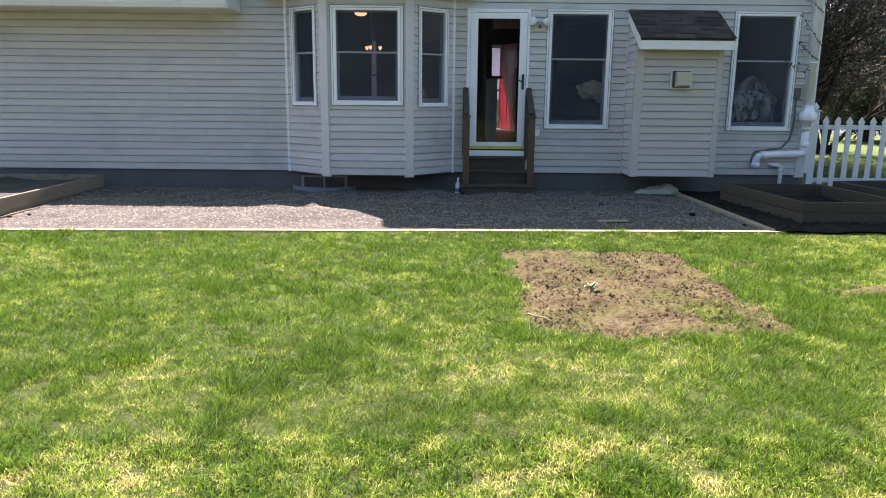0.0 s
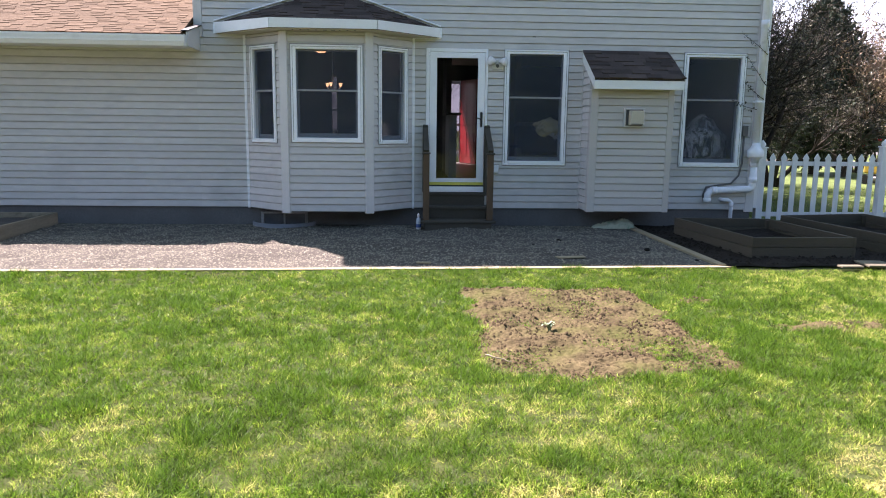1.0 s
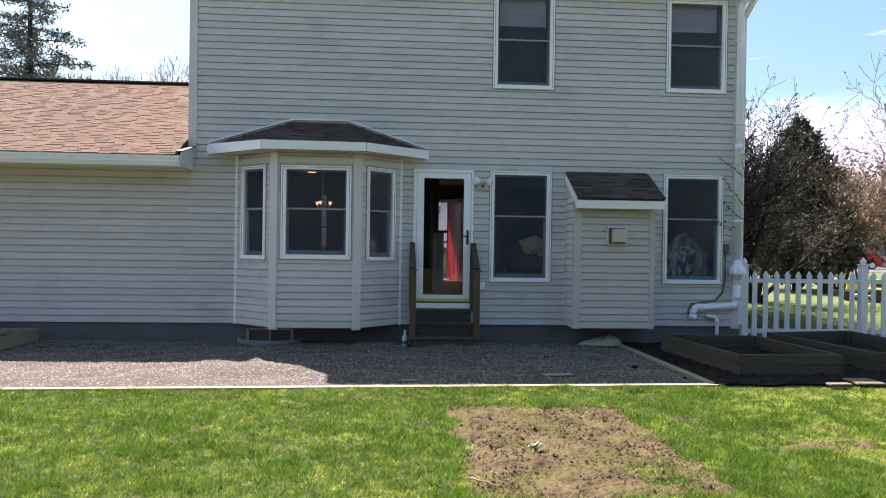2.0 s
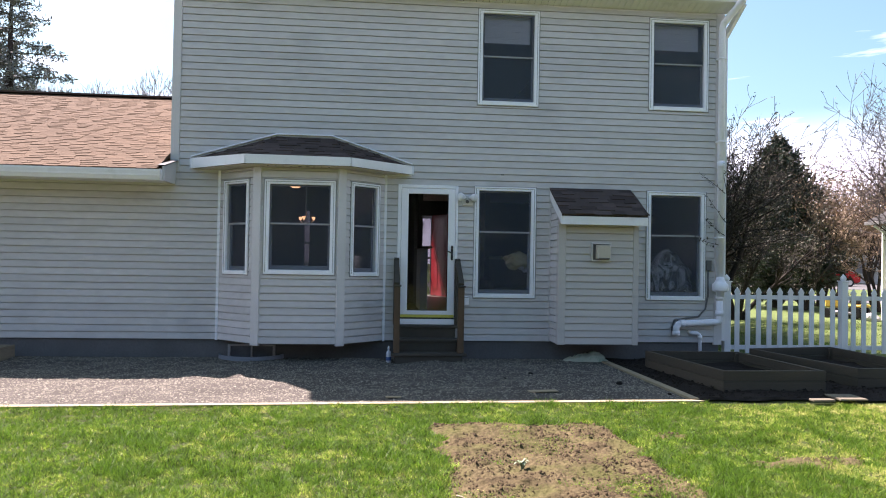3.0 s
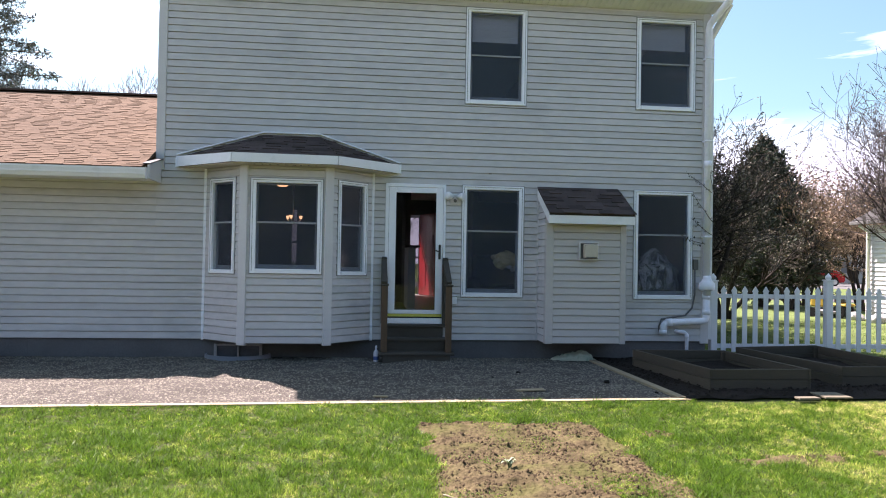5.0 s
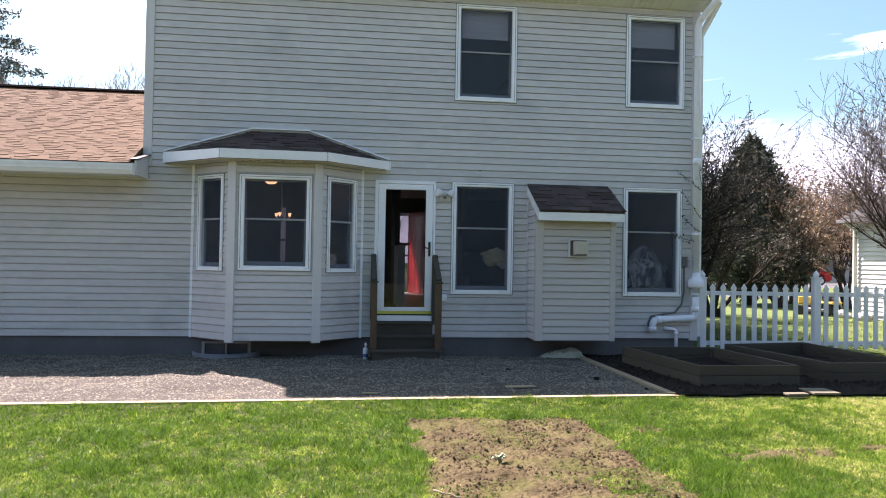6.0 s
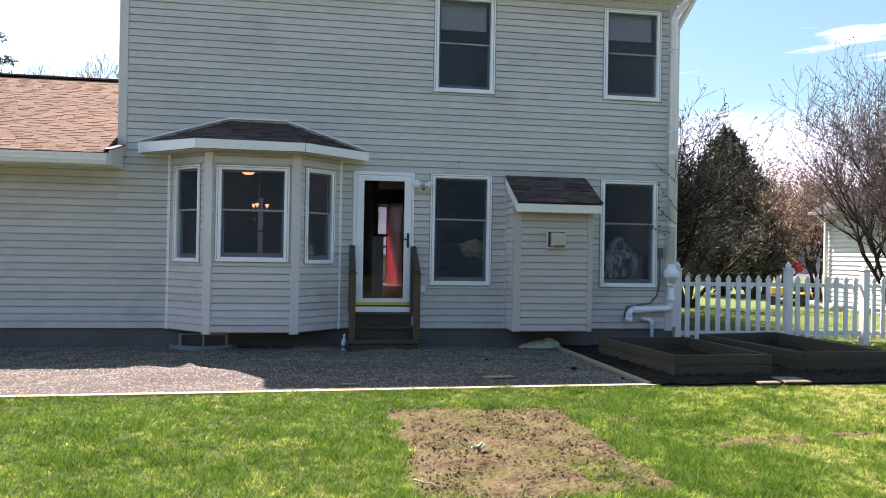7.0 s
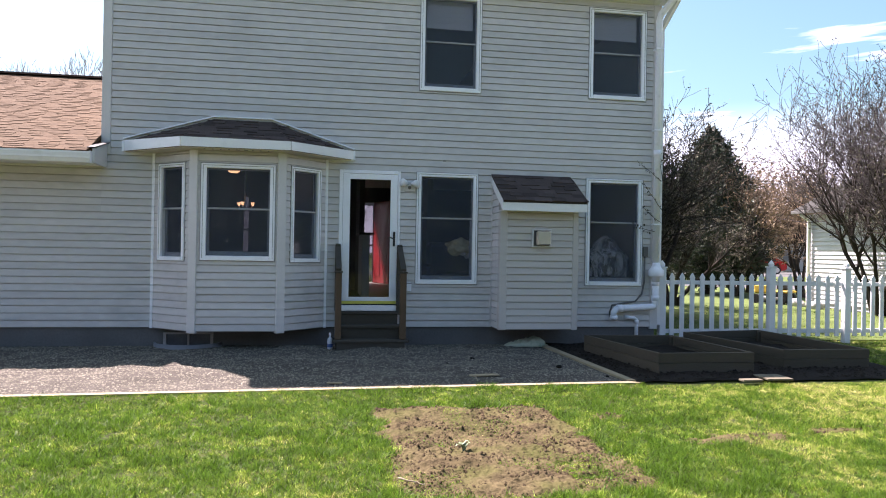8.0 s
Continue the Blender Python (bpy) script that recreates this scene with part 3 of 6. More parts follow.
def build_lawn():
    rs = np.random.RandomState(61)
    xs, ys, ws = [], [], []
    # bands of the lawn from the yard's middle to its far side: y range, x range, blades per square metre, width
    for y0, y1, x0, x1, dens, w in ((-9.6, -7.6, -4.4, 2.2, 21000, 0.0037), (-7.6, -5.6, -5.8, 4.6, 17000, 0.0048), (-5.6, -3.0, -7.4, 7.2, 12000, 0.0060),
                                    (-14.0, -9.6, -9.0, 8.0, 1200, 0.014), (-9.6, -7.6, -5.2, -4.4, 2500, 0.010), (-9.6, -7.6, 2.2, 4.4, 2500, 0.010), (-9.6, -3.5, -11.5, -5.2, 900, 0.014), (-9.6, -3.4, 4.4, 10.5, 900, 0.014),
                                    (-3.0, 0.3, 5.5, 10.5, 2600, 0.009), (0.3, 9.0, 4.1, 16.0, 900, 0.016)):
        n = int((y1 - y0) * (x1 - x0) * dens)
        xs.append(rs.uniform(x0, x1, n)), ys.append(rs.uniform(y0, y1, n)), ws.append(np.full(n, w))
    x, y, w = np.concatenate(xs), np.concatenate(ys), np.concatenate(ws)
    ok = (y < edge_y(np.minimum(x, 2.08)) - 0.062 + 0.03 * vnoise(x, y, 5, 77)) | (x > 5.85 + 0.3 * vnoise(x, y, 2, 78)) | (y > 0.3)
    ok &= ~((y > 0.3) & (x < 13) & (y > 8.4))
    x, y, w = x[ok], y[ok], w[ok]
    inside = in_patch(x, y)
    sprout = (vnoise(x, y, 2.6, 47) * 0.7 + vnoise(x, y, 8, 48) * 0.3 > 0.46 - 0.06 * np.clip((x - 0.0) / 0.4, 0, 1)) & (rs.rand(len(x)) < 0.33)
    right_tuft = (x > 0.15) & (x < 0.45) & (y > -6.5) & (y < -5.9) & (rs.rand(len(x)) < 0.6)
    ok = (inside < 0.03 * rs.randn(len(x))) | sprout | right_tuft
    ok &= in_bare(x, y) < 0.36 + 0.62 * rs.rand(len(x)) ** 1.2
    x, y, w, inside = x[ok], y[ok], w[ok], inside[ok]
    dry = lawn_dry(x, y) + 0.22 * rs.randn(len(x))
    rim = np.exp(-((inside + 0.12) / 0.12) ** 2)
    dry = np.clip(dry - 0.12 * rim, 0, 1)
    clump = 0.6 * vnoise(x, y, 13, 73) + 0.4 * vnoise(x, y, 27, 74)
    dry = np.clip(dry + 0.75 * (vnoise(x, y, 17, 75) - 0.5), 0, 1)
    tuft = vnoise(x, y, 2.8, 71) * 0.6 + vnoise(x, y, 8, 72) * 0.4
    dry = np.clip(dry - 0.55 * np.clip(tuft - 0.52, 0, 1) * 2, 0, 1)
    h = (0.020 + 0.023 * rs.rand(len(x)) + 0.072 * np.clip(tuft - 0.50, 0, 1)) * (1.15 - 0.45 * dry) + 0.010 * rim
    h = np.where(inside > 0.05, h * 0.42, h * (0.30 + 1.45 * clump))
    ok = (clump > 0.12 + 0.20 * rs.rand(len(x))) | (y > -3.0)
    x, y, h, w, dry = x[ok], y[ok], h[ok], w[ok], dry[ok]
    blades("lawn_grass", x, y, np.where((np.abs(x) < 12) & (y > -13) & (y < 6) & (y < edge_y(x) - 0.1), (vnoise(x, y, 1.2, 31) - 0.5) * 0.035, 0) - 0.024 + turf_rise(x, y) + np.where(inside[ok] > -0.02, dirt_z(x, y) + 0.022, 0), h, w, dry, 62, lean=1.12)


build_lawn()


# ---- gravel patio ----
def gravel_z(x, y):
    """The raked, slightly heaped surface of the gravel."""
    rim = np.clip(np.minimum(np.minimum(y - edge_y(x) - 0.05, 1.9 - x), -y) / 0.35, 0.1, 1)
    return 0.004 + rim * (0.050 * vnoise(x, y, 1.7, 83) + 0.022 * vnoise(x, y, 5.0, 84) + 0.012 * vnoise(x, y, 12.0, 85) - 0.022)


def build_patio():
    xs, ys = np.arange(-9.5, 2.0, 0.05), np.linspace(0, 1, 75)
    X = np.repeat(xs[:, None], len(ys), 1)
    Y = (edge_y(X) + 0.03) * (1 - ys[None]) + 0.01 * ys[None]
    n, k = X.shape
    idx = np.arange(n * k).reshape(n, k)
    faces = np.stack([idx[:-1, :-1], idx[1:, :-1], idx[1:, 1:], idx[:-1, 1:]], -1).reshape(-1, 4)
    ob = new("gravel_patio", np_mesh("gravel_patio", np.stack([X, Y, gravel_z(X, Y)], -1).reshape(-1, 3), faces, M["gravel_bed"]))
    tagged(ob, "Pea gravel patio bed along the house wall", "gravel", kind="structure")
    rs = np.random.RandomState(81)
    n = 52000
    x, y = rs.uniform(-8.2, 1.95, n), rs.uniform(-3.75, -0.02, n)
    ok = (y > edge_y(x) + 0.05) & ~((x < -6.45) & (y > -3.2))
    x, y = x[ok], y[ok]
    size = 0.0055 + 0.010 * rs.rand(len(x)) ** 2.5
    z = gravel_z(x, y) + size * 0.12
    st = new("gravel", lumps("gravel", np.stack([x, y, z], -1), size, 0.55, M["pebble"], 82))
    tagged(st, "Loose grey and tan pea gravel, partly in the house's shade", "gravel", kind="stuff")
    # timber edging
    edge = thing("patio_edging", "Sun-bleached flat timber edging round the gravel patio", "edging", kind="structure")
    joints = [-9.5, -7.1, -4.7, -2.3, -0.1, 2.08]
    for a, b in zip(joints, joints[1:]):
        bm = bmesh.new()
        slab(bm, [(a + 0.004, edge_y(a) - 0.045, 0.022), (b - 0.004, edge_y(b) - 0.045, 0.022), (b - 0.004 - (0.13 if b > 2 else 0), edge_y(b) + 0.05, 0.022), (a + 0.004, edge_y(a) + 0.05, 0.022)], 0.08, (0, 0, -1))
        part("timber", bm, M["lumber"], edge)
    bm = bmesh.new()
    slab(bm, [(1.95, edge_y(1.95) + 0.055, 0.032), (2.045, edge_y(2.045) + 0.055, 0.032), (2.0, -0.35, 0.03), (1.905, -0.35, 0.03)], 0.08, (0, 0, -1))
    part("timber", bm, M["lumber"], edge)
    # dark planting soil round the raised beds
    bm = bmesh.new()
    xs, ys = np.linspace(2.03, 5.95, 60), np.linspace(-3.28, 0.0, 50)
    grid = [[bm.verts.new((x, y + (0.10 * vnoise(x, 0, 3, 85) - 0.05 if j == 0 else 0), 0.0 + 0.03 * float(vnoise(x, y, 4, 86)) * min(1, j))) for j, y in enumerate(ys)] for x in xs]
    for i in range(len(xs) - 1):
        for j in range(len(ys) - 1):
            bm.faces.new((grid[i][j], grid[i + 1][j], grid[i + 1][j + 1], grid[i][j + 1]))
    solid("planting_soil", bm, M["soil"], "Dark bare planting soil round the raised beds", "soil", "structure")
    rs = np.random.RandomState(87)
    x, y = rs.uniform(2.05, 5.9, 3500), rs.uniform(-3.25, -0.1, 3500)
    size = 0.006 + 0.02 * rs.rand(3500) ** 3
    tagged(new("soil_crumbs", lumps("soil_crumbs", np.stack([x, y, 0.02 + size * 0.3], -1), size, 0.6, M["soil"], 88)), "Dark soil crumbs and mulch bits between the beds", "soil", kind="stuff")


build_patio()


# ---- house shell ----
def build_shell():
    holes = [(o[0] + 0.03, o[1] - 0.03, o[2] + 0.03, o[3] - 0.03) for o in OPEN.values()] + [BAY_HOLE]
    south = thing("wall_south", "Beige vinyl lap-sided rear house wall with mildew smudges", "wall", kind="structure")
    bm = bmesh.new()
    cut_wall(bm, X_CORNER, X_RIGHT, Z_SIDING, Z_SOFFIT, 0.015, 0.16, holes)
    part("wall_body", bm, M["siding"], south)
    sid_holes = [tuple(o) for o in OPEN.values()] + [(BAY[0][0], BAY[3][0], 0.0, 2.95), (BUMP[0], BUMP[1], 0.0, 2.30), (X_RIGHT - 0.12, 9, 0, 9), (-9, X_CORNER + 0.11, 2.7, 9)]
    siding(south, Matrix(), X_CORNER, X_RIGHT, Z_SIDING, Z_SOFFIT - 0.02, sid_holes)
    part("corner_board", one_box(X_RIGHT - 0.118, X_RIGHT + 0.016, -0.022, 0.12, 0.24, Z_SOFFIT - 0.002, 0.004), M["corner"], south, "beige vinyl corner post")
    part("corner_board", one_box(X_CORNER - 0.016, X_CORNER + 0.106, -0.024, 0.12, 2.72, Z_SOFFIT - 0.002, 0.004), M["corner"], south, "beige vinyl corner post")
    part("frieze_trim", one_box(X_CORNER + 0.108, X_RIGHT - 0.12, -0.02, -0.001, Z_SOFFIT - 0.03, Z_SOFFIT - 0.003), M["corner"], south)
    part("stain_spot", one_box(0.40, 0.45, -0.016, -0.006, 2.80, 2.815, 0.004), M["vent_dark"], south, "small dark wasp nest spot")
    garage = thing("wall_garage", "Long plain beige vinyl lap-sided garage wall", "wall", kind="structure")
    bm = bmesh.new()
    box(bm, X_LEFT, X_CORNER - 0.002, 0.015, 0.16, Z_SIDING, 2.70)
    part("wall_body", bm, M["siding"], garage)
    siding(garage, Matrix(), X_LEFT, X_CORNER, Z_SIDING, 2.62)
    fnd = thing("foundation", "Grey poured concrete house foundation with darker blotches", "foundation", kind="structure")
    for a, b, z0, z1 in ((X_LEFT, -9.8, -0.4, Z_SIDING - 0.001), (-9.798, -6.2, -0.4, Z_SIDING - 0.001), (-6.198, -3.60, -0.4, Z_SIDING - 0.001), (-3.60, -2.95, -0.4, -0.12),
                         (-3.60, -2.95, 0.19, Z_SIDING - 0.001), (-2.95, -0.2, -0.4, Z_SIDING - 0.001), (-0.198, X_RIGHT - 0.02, -0.4, Z_SIDING - 0.001)):
        part("foundation_wall", one_box(a, b, 0.016, 0.25, z0, z1), M["concrete"], fnd)
    for name, x, y0, y1, z0, z1 in (("wall_east", X_RIGHT, 0.162, 9.0, -0.4, 5.6), ("wall_west", X_CORNER, 0.162, 9.0, 2.6, 5.6), ("wall_garage_west", X_LEFT, 0.162, 6.6, -0.4, 2.6)):
        s = -0.16 if name == "wall_east" else 0.16
        solid(name, one_box(min(x, x + s), max(x, x + s), y0, y1, z0, z1), M["siding"], "Beige sided end wall of the house", "wall", "structure")
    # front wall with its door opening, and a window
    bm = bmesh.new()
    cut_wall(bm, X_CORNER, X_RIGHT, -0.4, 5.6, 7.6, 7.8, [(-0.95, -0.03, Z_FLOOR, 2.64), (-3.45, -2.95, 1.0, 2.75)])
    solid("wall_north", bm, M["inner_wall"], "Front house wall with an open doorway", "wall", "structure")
    fw = thing("window_9", "Front window across the dim room", "window", kind="structure")
    bm = bmesh.new()
    box(bm, -3.45, -3.41, 7.62, 7.70, 1.0, 2.75), box(bm, -2.99, -2.95, 7.62, 7.70, 1.0, 2.75), box(bm, -3.41, -2.99, 7.62, 7.70, 1.86, 1.91), box(bm, -3.41, -2.99, 7.62, 7.70, 1.0, 1.05), box(bm, -3.41, -2.99, 7.62, 7.70, 2.70, 2.75)
    part("window_frame", bm, M["sash"], fw)
    p = part("pane", one_box(-3.41, -2.99, 7.65, 7.655, 1.05, 2.70), M["dim_pane"], fw)
    p.visible_shadow = False
    for name, z, m, lab in (("floor", Z_FLOOR, "inner_floor", "Brown wooden floor indoors"), ("floor_upper", Z_UP, "inner_floor", "Upper storey floor")):
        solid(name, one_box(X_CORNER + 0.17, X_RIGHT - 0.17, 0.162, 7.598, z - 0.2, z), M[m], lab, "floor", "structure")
    solid("ceiling", one_box(X_CORNER + 0.17, X_RIGHT - 0.17, 0.162, 7.598, Z_CEIL, Z_CEIL + 0.06), M["ceiling"], "White painted ceiling", "ceiling", "structure")
    solid("ceiling_upper", one_box(X_CORNER + 0.17, X_RIGHT - 0.17, 0.162, 7.598, Z_SOFFIT, Z_SOFFIT + 0.06), M["ceiling"], "White painted upper ceiling", "ceiling", "structure")
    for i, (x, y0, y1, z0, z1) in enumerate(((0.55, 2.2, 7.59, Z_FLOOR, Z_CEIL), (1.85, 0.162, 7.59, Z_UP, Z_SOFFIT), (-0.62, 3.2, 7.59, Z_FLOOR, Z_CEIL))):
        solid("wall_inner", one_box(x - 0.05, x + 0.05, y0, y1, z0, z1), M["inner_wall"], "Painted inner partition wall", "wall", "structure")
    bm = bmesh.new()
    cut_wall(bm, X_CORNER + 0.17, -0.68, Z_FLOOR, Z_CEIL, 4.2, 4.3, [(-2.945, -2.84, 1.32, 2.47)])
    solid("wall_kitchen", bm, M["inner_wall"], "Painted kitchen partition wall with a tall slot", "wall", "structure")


build_shell()


def shingle_mesh(expo, thick, material):
    """A tab, thick at its lower edge and thin soon above it."""
    bm = bmesh.new()
    rows = ((-0.005, thick), (0.022, thick * 0.9), (0.05, min(thick, 0.004)), (expo + 0.01, 0.001))
    lo = [[bm.verts.new((x, y, 0.0)) for x in (0, 1)] for y, _ in rows]
    hi = [[bm.verts.new((x, y, t)) for x in (0, 1)] for y, t in rows]
    for a in range(len(rows) - 1):
        bm.faces.new((hi[a][0], hi[a][1], hi[a + 1][1], hi[a + 1][0]))
        for k in (0, 1):
            bm.faces.new((lo[a][k], lo[a + 1][k], hi[a + 1][k], hi[a][k]))
    bm.faces.new((lo[0][0], lo[0][1], hi[0][1], hi[0][0]))
    bmesh.ops.recalc_face_normals(bm, faces=bm.faces)
    return finish(bm, "shingle", material)


def span(poly, v):
    us = []
    for (u0, v0), (u1, v1) in zip(poly, poly[1:] + poly[:1]):
        if (v0 - v) * (v1 - v) < 0:
            us.append(u0 + (u1 - u0) * (v - v0) / (v1 - v0))
    return (min(us), max(us)) if len(us) > 1 else None


def shingles(parent, eave0, eave1, up_pt, poly3, material, expo=0.127, widths=(0.14, 0.34), seed=1, limit=300, butt=0.013):
    """Rows of shingle tabs on a sloping face; the first pieces are parts, the rest joined."""
    o, u = Vector(eave0), (Vector(eave1) - Vector(eave0)).normalized()
    w = Vector(up_pt) - o
    v = (w - u * w.dot(u)).normalized()
    n = u.cross(v)
    fm = Matrix((u, v, n)).transposed().to_4x4()
    fm.translation = o
    poly = [((Vector(p) - o).dot(u), (Vector(p) - o).dot(v)) for p in poly3]
    rng = random.Random(seed)
    kinds = [shingle_mesh(expo, t, material) for t in (0.0012, 0.002, butt)]
    top = max(b for _, b in poly)
    row, made, rest, thick = 0, 0, bmesh.new(), False
    while (row + 0.35) * expo < top:
        s = span(poly, (row + 0.45) * expo)
        row += 1
        if not s:
            continue
        a = s[0] - rng.random() * 0.1
        while a < s[1] - 0.02:
            wd = rng.uniform(*widths)
            c, d = max(a, s[0]), min(a + wd, s[1])
            a += wd + 0.003
            if d - c < 0.02:
                continue
            thick = not thick and rng.random() < 0.8
            k = kinds[2] if thick else kinds[rng.random() < 0.5]
            pm = fm @ pose(c, (row - 1) * expo, 0.001 + 0.0015 * rng.random()) @ Matrix.Diagonal((d - c, 1, 1, 1))
            if made < limit:
                piece("shingle", k, parent, pm)
                made += 1
            else:
                t = k.copy()
                t.transform(pm)
                rest.from_mesh(t)
                bpy.data.meshes.remove(t)
    if rest.verts:
        part("shingles", rest, material, parent, kind="stuff")
    else:
        rest.free()


def build_roofs():
    g = thing("roof_garage", "Tan asphalt-shingled garage roof in full sun", "roof", kind="structure")
    ey, ez, ry, rz = -0.64, 2.690, 3.15, 4.455
    bm = bmesh.new()
    slab(bm, [(X_LEFT - 0.3, ey, ez), (X_CORNER - 0.02, ey, ez), (X_CORNER - 0.02, ry, rz), (X_LEFT - 0.3, ry, rz)], 0.05, (0, 0, -1))
    part("roof_deck", bm, M["tan_shingle"], g)
    bm = bmesh.new()
    slab(bm, [(X_LEFT - 0.3, ry + 0.002, rz), (X_CORNER - 0.02, ry + 0.002, rz), (X_CORNER - 0.02, 6.7, 2.71), (X_LEFT - 0.3, 6.7, 2.71)], 0.05, (0, 0, -1))
    part("roof_deck", bm, M["tan_shingle"], g)
    bm = bmesh.new()
    bar(bm, (X_LEFT - 0.3, ry, rz + 0.012), (X_CORNER - 0.02, ry, rz + 0.012), 0.20, 0.03)
    part("ridge_vent", bm, M["dark_shingle"], g, "dark ridge vent cap")
    gut = thing("gutter", "Long white aluminium gutter along the garage eave", "gutter", kind="structure")
    bm = bmesh.new()
    prof = [(-0.555, 2.523), (-0.65, 2.523), (-0.675, 2.577), (-0.69, 2.642), (-0.69, 2.666), (-0.682, 2.666), (-0.68, 2.577), (-0.555, 2.538)]
    slab(bm, [(X_LEFT - 0.3, y, z) for y, z in prof], -X_LEFT + 0.3 + X_CORNER + 0.03, (1, 0, 0))
    part("gutter_trough", bm, M["fascia"], gut)
    part("gutter_end", one_box(X_CORNER + 0.032, X_CORNER + 0.036, -0.695, -0.55, 2.518, 2.676), M["fascia"], gut)
    bm = bmesh.new()
    slab(bm, [(X_CORNER + 0.038, -0.60, 2.525), (X_CORNER + 0.038, -0.60, 2.715), (X_CORNER + 0.038, -0.024, 2.86), (X_CORNER + 0.038, -0.024, 2.525)], 0.03, (1, 0, 0))
    part("eave_return", bm, M["corner"], gut, "grey boxed end of the eave")
    bm = bmesh.new()
    slab(bm, [(X_CORNER - 0.02, -0.62, 2.722), (X_CORNER + 0.075, -0.62, 2.722), (X_CORNER + 0.10, -0.026, 2.868), (X_CORNER - 0.02, -0.026, 2.868)], 0.014, (0, 0, 1))
    part("kick_flashing", bm, M["black"], gut, "dark flashing over the eave end")
    solid("soffit_garage", one_box(X_LEFT - 0.3, X_CORNER + 0.03, -0.553, 0.0, 2.545, 2.585), M["fascia"], "Plain eave soffit under the garage roof", "soffit", "structure")
    main = thing("roof_main", "Main gable roof edge with grooved soffit and gutter", "roof", kind="structure")
    bm = bmesh.new()
    slab(bm, [(X_CORNER - 0.06, -0.32, 5.68), (X_RIGHT + 0.22, -0.32, 5.68), (X_RIGHT + 0.22, 3.9, 7.8), (X_CORNER - 0.06, 3.9, 7.8)], 0.06, (0, 0, 1))
    slab(bm, [(X_CORNER - 0.06, 3.905, 7.8), (X_RIGHT + 0.22, 3.905, 7.8), (X_RIGHT + 0.22, 8.3, 5.60), (X_CORNER - 0.06, 8.3, 5.60)], 0.06, (0, 0, 1))
    part("roof_deck", bm, M["tan_shingle"], main)
    for x in (X_CORNER + 0.01, X_RIGHT - 0.15):
        bm = bmesh.new()
        slab(bm, [(x, 0.0, 5.62), (x, 7.8, 5.62), (x, 3.9, 7.75)], 0.14, (1, 0, 0))
        part("gable_wall", bm, M["siding"], main)
    x = X_CORNER - 0.04
    while x < X_RIGHT + 0.15:
        b = min(x + 0.1, X_RIGHT + 0.19)
        bm = bmesh.new()
        slab(bm, [(x + 0.003, -0.26, 5.516), (b - 0.003, -0.26, 5.516), (b - 0.003, -0.002, 5.452), (x + 0.003, -0.002, 5.452)], 0.01, (0, 0, 1))
        part("soffit_panel", bm, M["fascia"], main)
        x += 0.1
    part("soffit_backing", one_box(X_CORNER - 0.04, X_RIGHT + 0.19, -0.25, 0.15, 5.532, 5.542), M["vent_dark"], main)
    bm = bmesh.new()
    prof = [(-0.465, 5.44), (-0.56, 5.44), (-0.585, 5.50), (-0.60, 5.57), (-0.60, 5.585), (-0.59, 5.585), (-0.575, 5.50), (-0.465, 5.455)]
    slab(bm, [(X_CORNER - 0.04, y + 0.20, z + 0.075) for y, z in prof], X_RIGHT + 0.2 - X_CORNER + 0.02, (1, 0, 0))
    part("gutter_trough", bm, M["fascia"], main)
    part("fascia_board", one_box(X_CORNER - 0.04, X_RIGHT + 0.19, -0.263, -0.25, 5.515, 5.68), M["fascia"], main)


build_roofs()


